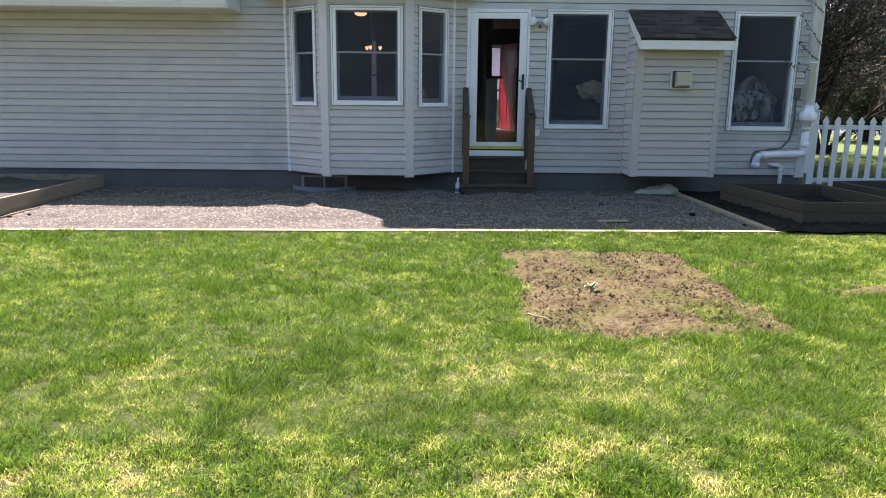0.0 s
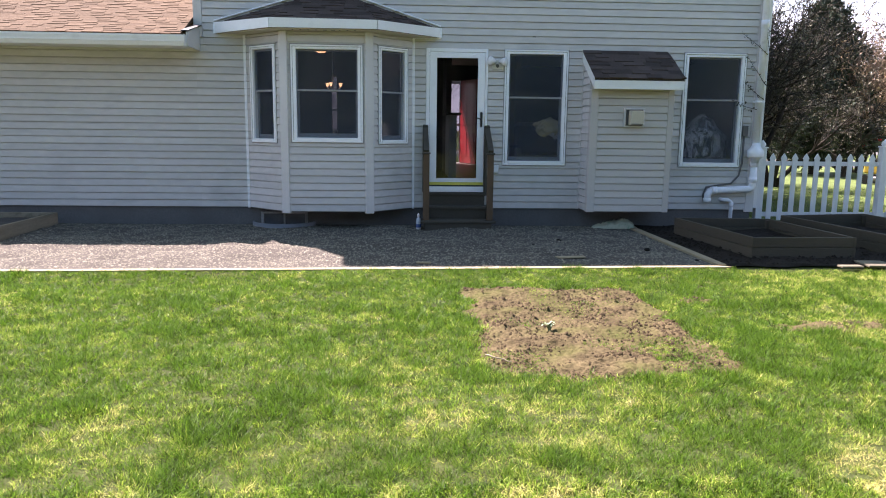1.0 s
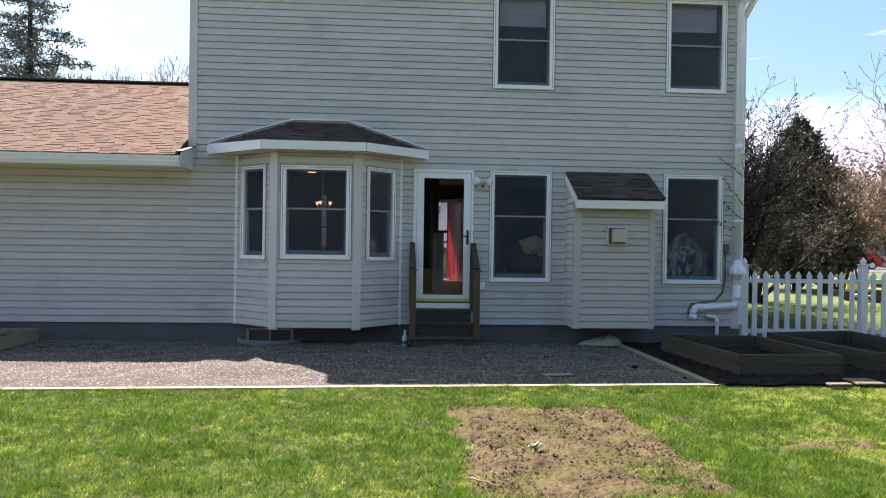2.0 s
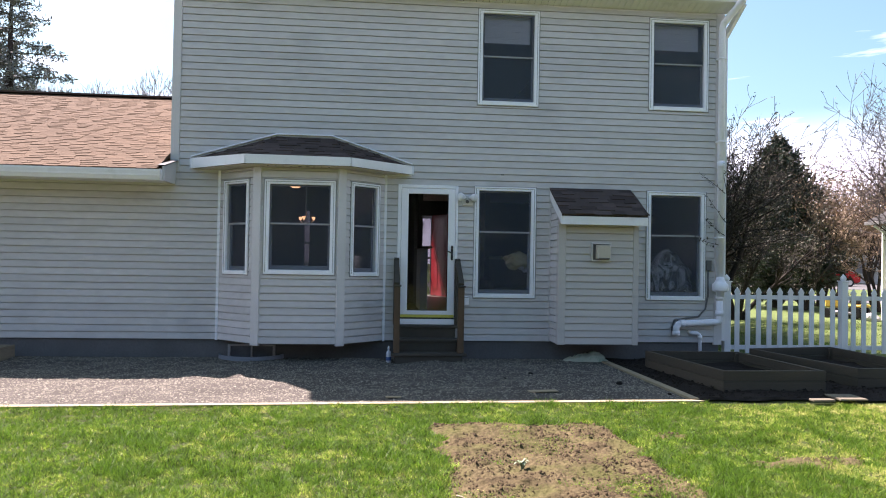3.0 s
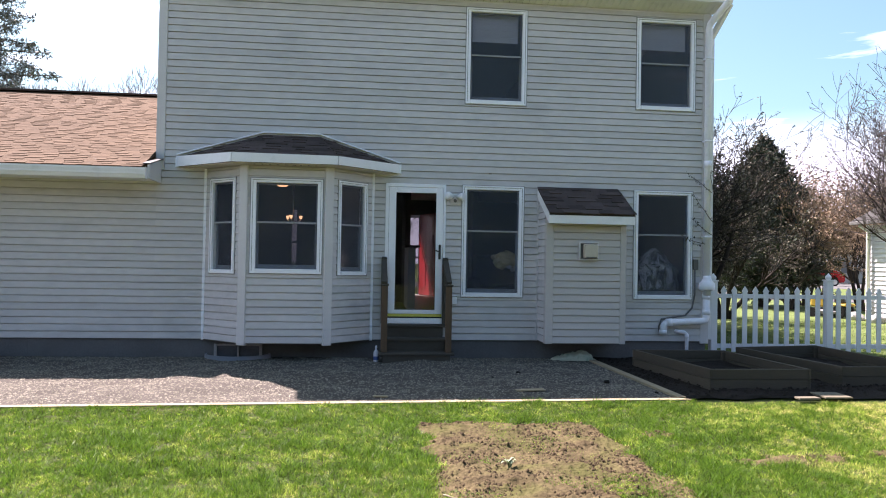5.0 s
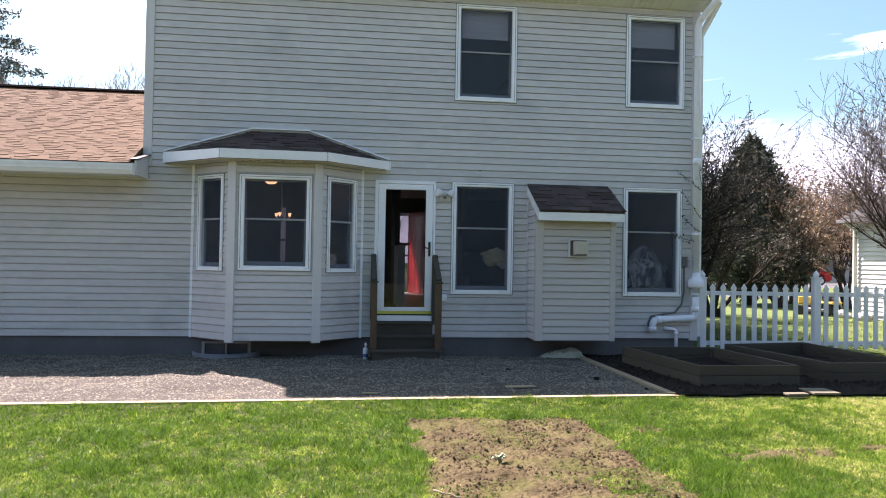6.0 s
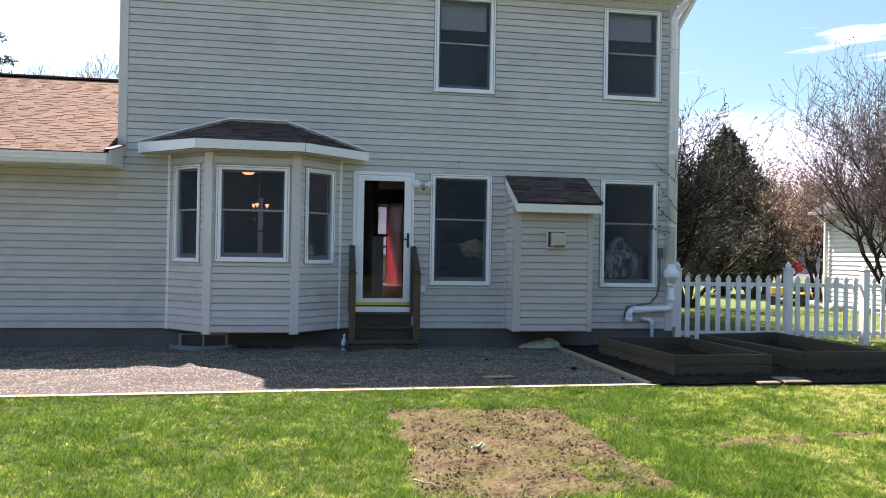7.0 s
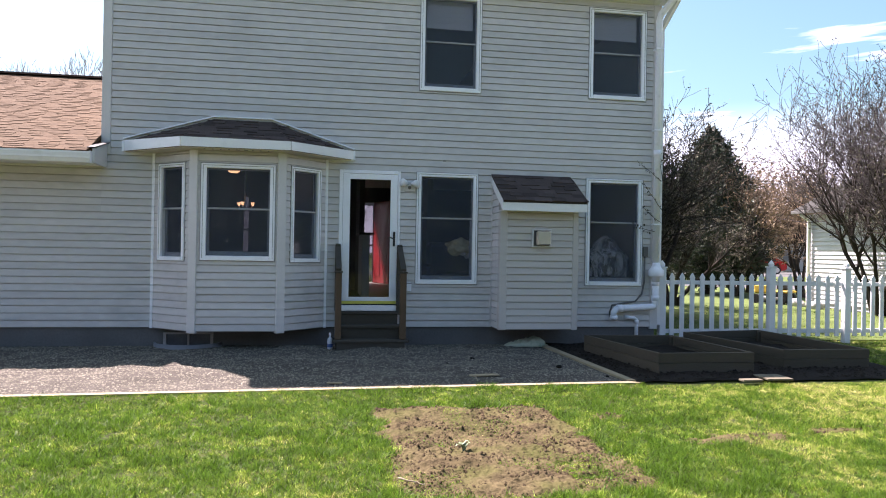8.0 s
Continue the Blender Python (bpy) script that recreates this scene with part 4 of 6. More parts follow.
# ---- windows ----
def window(name, m, w, h, label, rail=0.59, casing=0.07, deep=0.10, shade=0.0):
    """A double-hung window: local x across, z up, outside is -y."""
    win = thing(name, label, "window", kind="structure", m=m)
    bm = bmesh.new()
    box(bm, 0, casing, -0.03, 0.012, 0, h, 0.004), box(bm, w - casing, w, -0.03, 0.012, 0, h, 0.004)
    box(bm, casing, w - casing, -0.03, 0.012, h - casing * 0.85, h, 0.004)
    box(bm, 0.010, w - 0.010, -0.036, -0.029, 0.004, 0.02), box(bm, 0.006, 0.018, -0.038, -0.029, 0.02, h - 0.01), box(bm, w - 0.018, w - 0.006, -0.038, -0.029, 0.02, h - 0.01)
    box(bm, 0.006, w - 0.006, -0.038, -0.029, h - 0.018, h - 0.006)
    part("window_frame", bm, M["white"], win, "white vinyl casing")
    # thin dark strips on the casing stand in for a groove's shade
    bm = bmesh.new()
    for q in (0.024, w - 0.029):
        box(bm, q, q + 0.005, -0.0315, -0.029, 0.03, h - 0.024)
    box(bm, 0.029, w - 0.029, -0.0315, -0.029, h - 0.029, h - 0.024)
    part("casing_groove", bm, M["vent_dark"], win, "dark strip for the shade of a casing groove")
    # the ring's dark grey stands in for shadow along the casing's outer edge
    bm = bmesh.new()
    box(bm, -0.009, -0.001, -0.027, -0.001, -0.009, h + 0.009), box(bm, w + 0.001, w + 0.009, -0.027, -0.001, -0.009, h + 0.009)
    box(bm, -0.001, w + 0.001, -0.027, -0.001, -0.009, -0.001), box(bm, -0.001, w + 0.001, -0.027, -0.001, h + 0.001, h + 0.009)
    part("siding_channel", bm, M["channel"], win, "siding channel with its shadow put into dark grey")
    part("window_sill", one_box(casing + 0.001, w - casing - 0.001, -0.045, 0.05, 0.0, casing * 0.9, 0.005), M["white"], win)
    a, b, c, d, z = casing + 0.002, w - casing - 0.002, casing * 0.9 + 0.002, h - casing * 0.85 - 0.002, h * rail
    for nm, z0, z1, y, lo in (("upper_sash", z - 0.012, d, 0.014, 0.032), ("lower_sash", c, z + 0.016, 0.045, 0.06)):
        bm = bmesh.new()
        s = 0.022 if nm == "upper_sash" else 0.034
        box(bm, a, a + s, y, y + 0.028, z0, z1, 0.003), box(bm, b - s, b, y, y + 0.028, z0, z1, 0.003)
        box(bm, a + s, b - s, y, y + 0.028, z0, z0 + lo, 0.003), box(bm, a + s, b - s, y, y + 0.028, z1 - 0.024, z1, 0.003)
        sash = part(nm, bm, M["sash"], win, "grey sash behind insect screen")
        pn = part("pane", one_box(a + s, b - s, y + 0.012, y + 0.016, z0 + lo, z1 - 0.024), M["pane"], sash)
        pn.visible_shadow = False
    scr = part("insect_screen", one_box(a, b, 0.0, 0.002, c, d), M["screen"], win, "fine dark insect screen")
    scr.visible_shadow = False
    part("meeting_rail", one_box(a, b, 0.004, 0.013, z - 0.008, z + 0.014, 0.003), M["corner"], win, "pale meeting rail")
    bm = bmesh.new()
    box(bm, a - 0.004, a, 0.004, deep, c, d), box(bm, b, b + 0.004, 0.004, deep, c, d), box(bm, a, b, 0.013, deep, d, d + 0.004), box(bm, a, b, 0.05, deep, c - 0.004, c)
    part("jamb", bm, M["white"], win)
    if shade:
        bm = bmesh.new()
        for i in range(9):
            z0 = d - shade + i * shade / 9
            box(bm, a + 0.04, b - 0.04, 0.112 + 0.006 * (i % 2), 0.118 + 0.006 * (i % 2), z0, z0 + shade / 9)
        part("shade", bm, M["shade"], win, "pale pleated shade drawn partly down")
    return win


def build_windows():
    for i, (k, lab, rail, sh) in enumerate((("w1", "Tall double-hung window with dark screen, white casing", 0.59, 0), ("w2", "Tall double-hung window beside the house corner", 0.59, 0),
                                            ("u1", "Upper double-hung window with shade drawn partly down", 0.51, 0.42), ("u2", "Upper corner window with shade drawn partly down", 0.51, 0.40))):
        x0, x1, z0, z1 = OPEN[k]
        window(f"window_{i + 1}", pose(x0, 0, z0), x1 - x0, z1 - z0, lab, rail, shade=sh)
    # the three lights of the bay
    window("window_5", pose(-3.05, -0.56, 1.25), 0.99, 1.33, "Wide bay window with double-hung sash and lamp behind", 0.535)
    for i, (a, b) in enumerate(((BAY[0], BAY[1]), (BAY[2], BAY[3]))):
        ln = math.hypot(b[0] - a[0], b[1] - a[1])
        m = pose(a[0], a[1], 0, 0, 0, math.degrees(math.atan2(b[1] - a[1], b[0] - a[0])))
        s0 = (0.14 if i == 0 else 0.18) * ln
        window(f"window_{6 + i}", m @ pose(s0, 0, 1.235), 0.68 * ln, 1.355, "Narrow side window of the bay, white casing", 0.535, casing=0.06, deep=0.08)


build_windows()


# ---- bay ----
def build_bay():
    bay = thing("wall_bay", "Projecting three-sided bay with beige vinyl siding", "bay window", kind="structure")
    for i in range(3):
        (ax, ay), (bx, by) = BAY[i], BAY[i + 1]
        ln = math.hypot(bx - ax, by - ay)
        m = pose(ax, ay, 0, 0, 0, math.degrees(math.atan2(by - ay, bx - ax)))
        if i == 1:
            hole = (0.10, 1.09, 1.25, 2.58)
        else:
            s0 = (0.14 if i == 0 else 0.18) * ln
            hole = (s0, s0 + 0.68 * ln, 1.235, 2.59)
        bm = bmesh.new()
        inner = (hole[0] + 0.03, hole[1] - 0.03, hole[2] + 0.03, hole[3] - 0.03)
        cut_wall(bm, 0.03 if i else 0.0, ln - (0.03 if i < 2 else 0.0), 0.28, 2.756, 0.015, 0.09, [inner])
        part("bay_panel", bm, M["siding"], bay, m=m)
        siding(bay, m, 0.0, ln, 0.275, 2.755, [hole])
    for (x, y), rz in ((BAY[1], -21), (BAY[2], 21)):
        part("corner_post", one_box(-0.062, 0.062, -0.022, 0.05, 0.245, 2.756, 0.006), M["corner"], bay, "beige vinyl corner post", m=pose(x, y, 0, 0, 0, rz))
    bm = bmesh.new()
    prism(bm, [BAY[0], BAY[1], BAY[2], BAY[3]], 0.262, 0.274)
    part("bay_underside", bm, M["vent_dark"], bay)
    bm = bmesh.new()
    prism(bm, [(-3.6, 0.0), (-3.1, -0.44), (-2.02, -0.44), (-1.52, 0.0)], 0.60, 0.62)
    part("bay_floor", bm, M["inner_floor"], bay)
    for x in (-3.785, -1.345):
        part("side_trim", one_box(x - 0.018, x + 0.018, -0.03, -0.001, 0.262, 2.749), M["white"], bay, "thin white trim strip")
    # roof
    E = [(-4.20, 0.0, 2.910), (-3.28, -0.80, 2.885), (-1.85, -0.80, 2.877), (-0.95, 0.0, 2.888)]
    R = [(-2.97, 0.0, 3.28), (-2.15, 0.0, 3.28)]
    roof = thing("roof_bay", "Low hipped bay roof with dark shingles and white fascia", "roof", kind="structure")
    faces = (((E[0], E[1], R[0]), 3), ((E[1], E[2], R[1], R[0]), 5), ((E[2], E[3], R[1]), 7))
    bm = bmesh.new()
    vs = [bm.verts.new(p) for p in (*E, *R)]
    for q in ((0, 1, 4), (1, 2, 5, 4), (2, 3, 5)):
        bm.faces.new([vs[i] for i in q])
    lo = [bm.verts.new((p[0], p[1], 2.770)) for p in E]
    for i in range(3):
        bm.faces.new((vs[i + 1], vs[i], lo[i], lo[i + 1]))
    bm.faces.new(lo)
    part("roof_deck", bm, M["dark_shingle"], roof)
    for pts, sd in faces:
        shingles(roof, pts[0], pts[1], pts[2], list(pts), M["dark_shingle"], 0.115, (0.14, 0.32), seed=sd)
    for i in range(3):
        a, b = Vector(E[i]), Vector(E[i + 1])
        n = Vector((b.y - a.y, -(b.x - a.x), 0)).normalized()
        if n.y > 0:
            n = -n
        bm = bmesh.new()
        zb = 2.770
        slab(bm, [a + n * 0.004 + Vector((0, 0, 0.012)), b + n * 0.004 + Vector((0, 0, 0.012)), Vector((b.x, b.y, zb)) + n * 0.004, Vector((a.x, a.y, zb)) + n * 0.004], 0.02, n)
        part("fascia_board", bm, M["fascia"], roof, "white fascia board")
    for k, x in enumerate((-4.20, -0.95)):
        part("eave_end", one_box(x - 0.014, x + 0.014, -0.045, -0.014, 2.765, 2.90), M["white"], roof)
    for a, b in ((E[0], R[0]), (R[0], R[1]), (R[1], E[3])):
        bm = bmesh.new()
        bar(bm, Vector(a) + Vector((0, -0.032, 0.035)), Vector(b) + Vector((0, -0.032, 0.035)), 0.018, 0.040, (0, 1, 0))
        part("flashing", bm, M["white"], roof, "thin white flashing strip")
    part("soffit_trim", one_box(-1.36, -0.955, -0.03, -0.014, 2.750, 2.772), M["white"], roof)
    bm = bmesh.new()
    prism(bm, [(E[0][0] + 0.02, -0.003), (E[1][0] + 0.01, E[1][1] + 0.02), (E[2][0] - 0.01, E[2][1] + 0.02), (E[3][0] - 0.02, -0.003)], 2.757, 2.769)
    part("soffit", bm, M["vent"], roof, "beige soffit under the bay roof")
    for i in range(9):
        x = -3.0 + i * 0.105
        part("soffit_hole", one_box(x, x + (0.05 if 3 < i < 6 else 0.02), -0.74, -0.70, 2.753, 2.7565), M["vent_dark"], roof)
    # cellar window and its well
    cw = thing("window_8", "Small dark cellar window under the bay", "window", kind="structure")
    bm = bmesh.new()
    box(bm, -3.62, -3.58, 0.0, 0.05, -0.1, 0.2), box(bm, -2.97, -2.93, 0.0, 0.05, -0.1, 0.2), box(bm, -3.29, -3.265, 0.01, 0.05, -0.1, 0.2), box(bm, -3.58, -2.97, 0.0, 0.05, 0.172, 0.2)
    part("window_frame", bm, M["stone"], cw, "pale grey metal cellar frame")
    for a, b in ((-3.578, -3.292), (-3.263, -2.972)):
        part("pane", one_box(a, b, 0.03, 0.035, -0.1, 0.17), M["cellar_pane"], cw, "dusty grey cellar pane")
    part("cellar_back", one_box(-3.7, -2.85, 0.6, 0.62, -0.4, 0.27), M["vent_dark"], cw)
    bm = bmesh.new()
    arc = [math.pi * i / 14 for i in range(15)]
    prism(bm, [(-3.27 + 0.47 * math.cos(a), -0.02 - 0.40 * math.sin(a)) for a in arc[::-1]] + [(-3.27 + 0.44 * math.cos(a), -0.02 - 0.37 * math.sin(a)) for a in arc], -0.02, 0.065)
    solid("window_well", bm, M["sash"], "Low curved metal rim of a cellar window well", "window well")


build_bay()


# ---- chimney-like bump-out ----
def build_bump():
    x0, x1, y, z0, z1 = BUMP
    b = thing("wall_bump_out", "Sided fireplace bump-out with small shed roof", "bump-out", kind="structure")
    part("bump_body", one_box(x0 + 0.028, x1 - 0.028, y + 0.028, 0.0, z0 + 0.004, 2.15), M["siding"], b)
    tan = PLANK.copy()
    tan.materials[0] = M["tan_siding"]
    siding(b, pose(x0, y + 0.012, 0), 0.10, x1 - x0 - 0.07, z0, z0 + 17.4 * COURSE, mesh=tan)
    siding(b, pose(x0 + 0.012, 0, 0, 0, 0, -90), 0.04, 0.45, z0, z0 + 20.5 * COURSE)
    siding(b, pose(x1 - 0.012, y, 0, 0, 0, 90), 0.1, 0.52, z0, z0 + 19.5 * COURSE)
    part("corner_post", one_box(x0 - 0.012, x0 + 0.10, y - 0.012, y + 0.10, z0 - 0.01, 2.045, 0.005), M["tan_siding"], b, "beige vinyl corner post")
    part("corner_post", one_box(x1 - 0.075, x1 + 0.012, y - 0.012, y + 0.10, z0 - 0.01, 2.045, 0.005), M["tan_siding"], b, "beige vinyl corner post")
    part("side_trim", one_box(x0 - 0.02, x0 + 0.002, -0.035, -0.001, z0 - 0.02, 2.56), M["corner"], b)
    part("bump_underside", one_box(x0, x1, y, 0.01, z0 - 0.012, z0 - 0.002), M["vent_dark"], b)
    r = thing("roof_bump_out", "Small shed roof with dark brown shingles, white fascia", "roof", kind="structure")
    ex0, ex1, ey, ez, wz, wx1 = 1.165, 2.44, -0.75, 2.185, 2.62, 2.445
    bm = bmesh.new()
    slab(bm, [(ex0, ey, ez), (ex1, ey, ez), (wx1, -0.016, wz), (ex0, -0.016, wz)], 0.03, (0, 0, -1))
    part("roof_deck", bm, M["dark_shingle"], r)
    P = [(ex0 - 0.01, ey - 0.02, ez), (ex1 + 0.015, ey - 0.02, ez), (wx1, -0.016, wz + 0.01), (ex0 - 0.01, -0.016, wz + 0.01)]
    shingles(r, P[0], P[1], P[3], P, M["dark_shingle"], 0.127, (0.15, 0.34), seed=11)
    part("fascia_board", one_box(ex0 + 0.004, ex1 - 0.004, ey, ey + 0.02, 2.035, ez - 0.012, 0.003), M["fascia"], r, "white fascia board")
    for x in (ex0 - 0.004, ex1 - 0.016):
        bm = bmesh.new()
        slab(bm, [(x, ey + 0.001, 2.035), (x, ey + 0.001, ez - 0.004), (x, -0.016, wz - 0.03), (x, -0.016, wz - 0.15)], 0.02, (1, 0, 0))
        part("rake_board", bm, M["fascia"], r, "white sloping rake board")
    bm = bmesh.new()
    slab(bm, [(ex0 + 0.02, ey + 0.022, 2.045), (ex1 - 0.02, ey + 0.022, 2.045), (ex1 - 0.02, y, 2.055), (ex0 + 0.02, y, 2.055)], 0.008, (0, 0, 1))
    part("soffit", bm, M["vent"], r)
    v = thing("wall_vent", "Square beige metal fireplace vent hood", "vent", m=pose(1.66, y - 0.012, 1.515))
    bm = bmesh.new()
    box(bm, -0.005, 0.29, -0.04, 0.0, -0.005, 0.018, 0.004), box(bm, -0.005, 0.29, -0.04, 0.0, 0.245, 0.268, 0.004), box(bm, -0.005, 0.017, -0.04, 0.0, 0.018, 0.245, 0.004), box(bm, 0.268, 0.29, -0.04, 0.0, 0.018, 0.245, 0.004)
    part("vent_frame", bm, M["corner"], v)
    part("vent_recess", one_box(0.017, 0.268, -0.008, 0.0, 0.018, 0.245), M["vent_dark"], v, "dark recess")
    part("vent_hood", one_box(0.060, 0.255, -0.12, -0.0085, 0.028, 0.232, 0.012), M["vent"], v, "beige metal hood")
    part("vent_slot", one_box(0.075, 0.24, -0.1225, -0.1205, 0.034, 0.048), M["vent_dark"], v)


build_bump()


# ---- back door and steps ----
def build_door():
    d = thing("door_1", "White full-glass storm door with yellow sweep, closed", "door", kind="structure")
    x0, x1, z0, z1 = OPEN["door"]
    bm = bmesh.new()
    box(bm, x0, x0 + 0.05, -0.035, 0.1, 0.53, z1, 0.004), box(bm, x1 - 0.035, x1, -0.035, 0.1, 0.53, z1, 0.004), box(bm, x0 + 0.05, x1 - 0.035, -0.035, 0.1, z1 - 0.05, z1, 0.004)
    part("door_frame", bm, M["white"], d, "white door casing")
    part("threshold", one_box(x0 + 0.05, x1 - 0.035, -0.06, 0.15, 0.52, 0.600, 0.005), M["white"], d)
    # black bar paints the shade of the gap between threshold and sweep
    part("gap_seal", one_box(x0 + 0.05, x1 - 0.035, -0.02, 0.005, 0.601, 0.622), M["black"], d, "black bar for the shaded gap under the door")
    a, b, c, e = x0 + 0.054, x1 - 0.04, 0.666, z1 - 0.054
    ga, gb, gc, ge = -1.0, -0.395, 0.725, 2.485
    bm = bmesh.new()
    box(bm, a, ga, -0.03, 0.005, c, e, 0.004), box(bm, gb, b, -0.03, 0.005, c, e, 0.004), box(bm, ga, gb, -0.03, 0.005, c, gc, 0.004), box(bm, ga, gb, -0.03, 0.005, ge, e, 0.004)
    leaf = part("door_leaf", bm, M["white"], d, "white storm door frame")
    p = part("pane", one_box(ga, gb, -0.014, -0.009, gc, ge), M["door_glass"], leaf)
    p.visible_shadow = False
    part("sweep", one_box(a, b, -0.034, 0.0, 0.624, 0.664, 0.003), M["yellow"], d, "yellow door sweep")
    h = part("handle", one_box(-0.352, -0.318, -0.052, -0.031, 1.49, 1.71, 0.008), M["black"], leaf, "black handle plate")
    bm = bmesh.new()
    tube(bm, [(-0.335, -0.05, 1.60), (-0.335, -0.085, 1.60), (-0.41, -0.09, 1.625)], 0.009, 8)
    part("lever", bm, M["black"], h)
    s = thing("porch_steps", "Dark weathered wooden porch steps with handrails", "steps")
    for y0, y1, z in ((-0.62, -0.36, 0.155), (-0.38, -0.14, 0.335), (-0.16, -0.005, 0.515)):
        w = 0.06 if z < 0.2 else 0.0
        part("tread", one_box(-1.18 - w, -0.22 + w, y0 - 0.02, y1, z - 0.038, z, 0.005), M["step_wood"], s)
        part("riser", one_box(-1.12 - w, -0.28 + w, y0, y0 + 0.025, 0.0 if z < 0.2 else z - 0.18, z - 0.039), M["step_wood"], s)
    for x in (-1.165, -0.245):
        post = part("newel_post", one_box(x - 0.044, x + 0.044, -0.60, -0.512, 0.157, 1.10, 0.006), M["post_wood"], s, "brown wooden newel post")
        part("post_cap", one_box(x - 0.058, x + 0.058, -0.614, -0.498, 1.10, 1.125, 0.005), M["step_wood"], post)
        part("wall_post", one_box(x - 0.04, x + 0.04, -0.095, -0.02, 0.517, 1.50, 0.006), M["step_wood"], s)
        bm = bmesh.new()
        bar(bm, (x, -0.60, 1.145), (x, -0.02, 1.50), 0.075, 0.038)
        part("handrail", bm, M["step_wood"], s, "dark sloping handrail")
        bm = bmesh.new()
        bar(bm, (x, -0.52, 0.62), (x, -0.06, 0.98), 0.035, 0.07)
        part("lower_rail", bm, M["step_wood"], s)
        part("stringer", one_box(x - 0.02, x + 0.02, -0.50, -0.012, 0.0, 0.29), M["step_wood"], s)
    f = thing("flood_light", "Twin white outdoor floodlight on a wall box", "lamp", m=pose(-0.115, -0.013, 2.42))
    part("base", one_box(-0.075, 0.085, -0.03, 0.0, -0.095, 0.06, 0.01), M["corner"], f, "beige mounting box")
    for sgn in (-1, 1):
        bm = bmesh.new()
        d0 = Vector((0.9 * sgn, -0.6, 0.1 if sgn < 0 else -0.02)).normalized()
        o = Vector((0.03 * sgn, -0.04, 0.02))
        tube(bm, [o, o + d0 * 0.03, o + d0 * 0.05, o + d0 * 0.10, o + d0 * 0.112, o + d0 * 0.116], 0, 16, [0.018, 0.024, 0.048, 0.062, 0.058, 0.02])
        part("lamp_head", bm, M["fence"], f, "round white lamp head")
    bm = bmesh.new()
    tube(bm, [(0.0, -0.03, -0.035), (0.0, -0.065, -0.045)], 0.024, 12)
    part("sensor", bm, M["vent_dark"], f)
    for kx in (-0.03, 0.035):
        bm = bmesh.new()
        tube(bm, [(kx, -0.03, 0.01), (kx, -0.055, 0.012)], 0.015, 10)
        part("knuckle", bm, M["grey_paint"], f, "grey swivel knuckle")
    o = thing("outlet_box", "Small beige covered outdoor outlet box", "outlet", m=pose(-0.10, -0.013, 0.88))
    part("cover", one_box(-0.04, 0.04, -0.035, 0.0, -0.065, 0.065, 0.008), M["white"], o)
    part("hinge", one_box(-0.04, 0.04, -0.04, -0.036, 0.052, 0.06), M["vent_dark"], o)
    # front door seen through the glass
    fd = thing("door_2", "Open red panelled front door across the hall", "door", kind="structure", m=pose(-0.03, 7.57, Z_FLOOR, 0, 0, -69.8))
    part("door_leaf", one_box(0.0, 0.90, -0.022, 0.022, 0.01, 2.04, 0.004), M["red_paint"], fd)
    for px in (0.12, 0.52):
        for z0, z1 in ((0.18, 0.78), (0.95, 1.62), (1.72, 1.92)):
            bm = bmesh.new()
            for yy in (-0.0285, 0.0225):
                box(bm, px, px + 0.27, yy, yy + 0.006, z0, z1, 0.002)
            part("panel", bm, M["red_paint"], fd)
    st = thing("door_3", "White front storm door with glass upper half", "door", kind="structure", m=pose(-0.63, 7.83, Z_FLOOR))
    bm = bmesh.new()
    box(bm, 0, 0.06, 0, 0.03, 0, 2.05), box(bm, 0.575, 0.61, 0, 0.03, 0, 2.05), box(bm, 0.06, 0.575, 0, 0.03, 1.98, 2.05), box(bm, 0.06, 0.575, 0, 0.03, 0.93, 0.98)
    part("door_leaf", bm, M["sash"], st)
    p = part("pane", one_box(0.06, 0.575, 0.01, 0.014, 0.0, 1.98), M["hall_pane"], st)
    p.visible_shadow = False
    hw = thing("half_wall", "Grey half wall with black top in the hall", "wall", kind="structure")
    part("wall_body", one_box(-0.68, -0.55, 2.0, 3.14, Z_FLOOR, 1.70), M["grey_paint"], hw)
    part("cap", one_box(-0.74, -0.47, 1.95, 3.14, 1.702, 1.74, 0.005), M["black"], hw, "black cap board")


build_door()


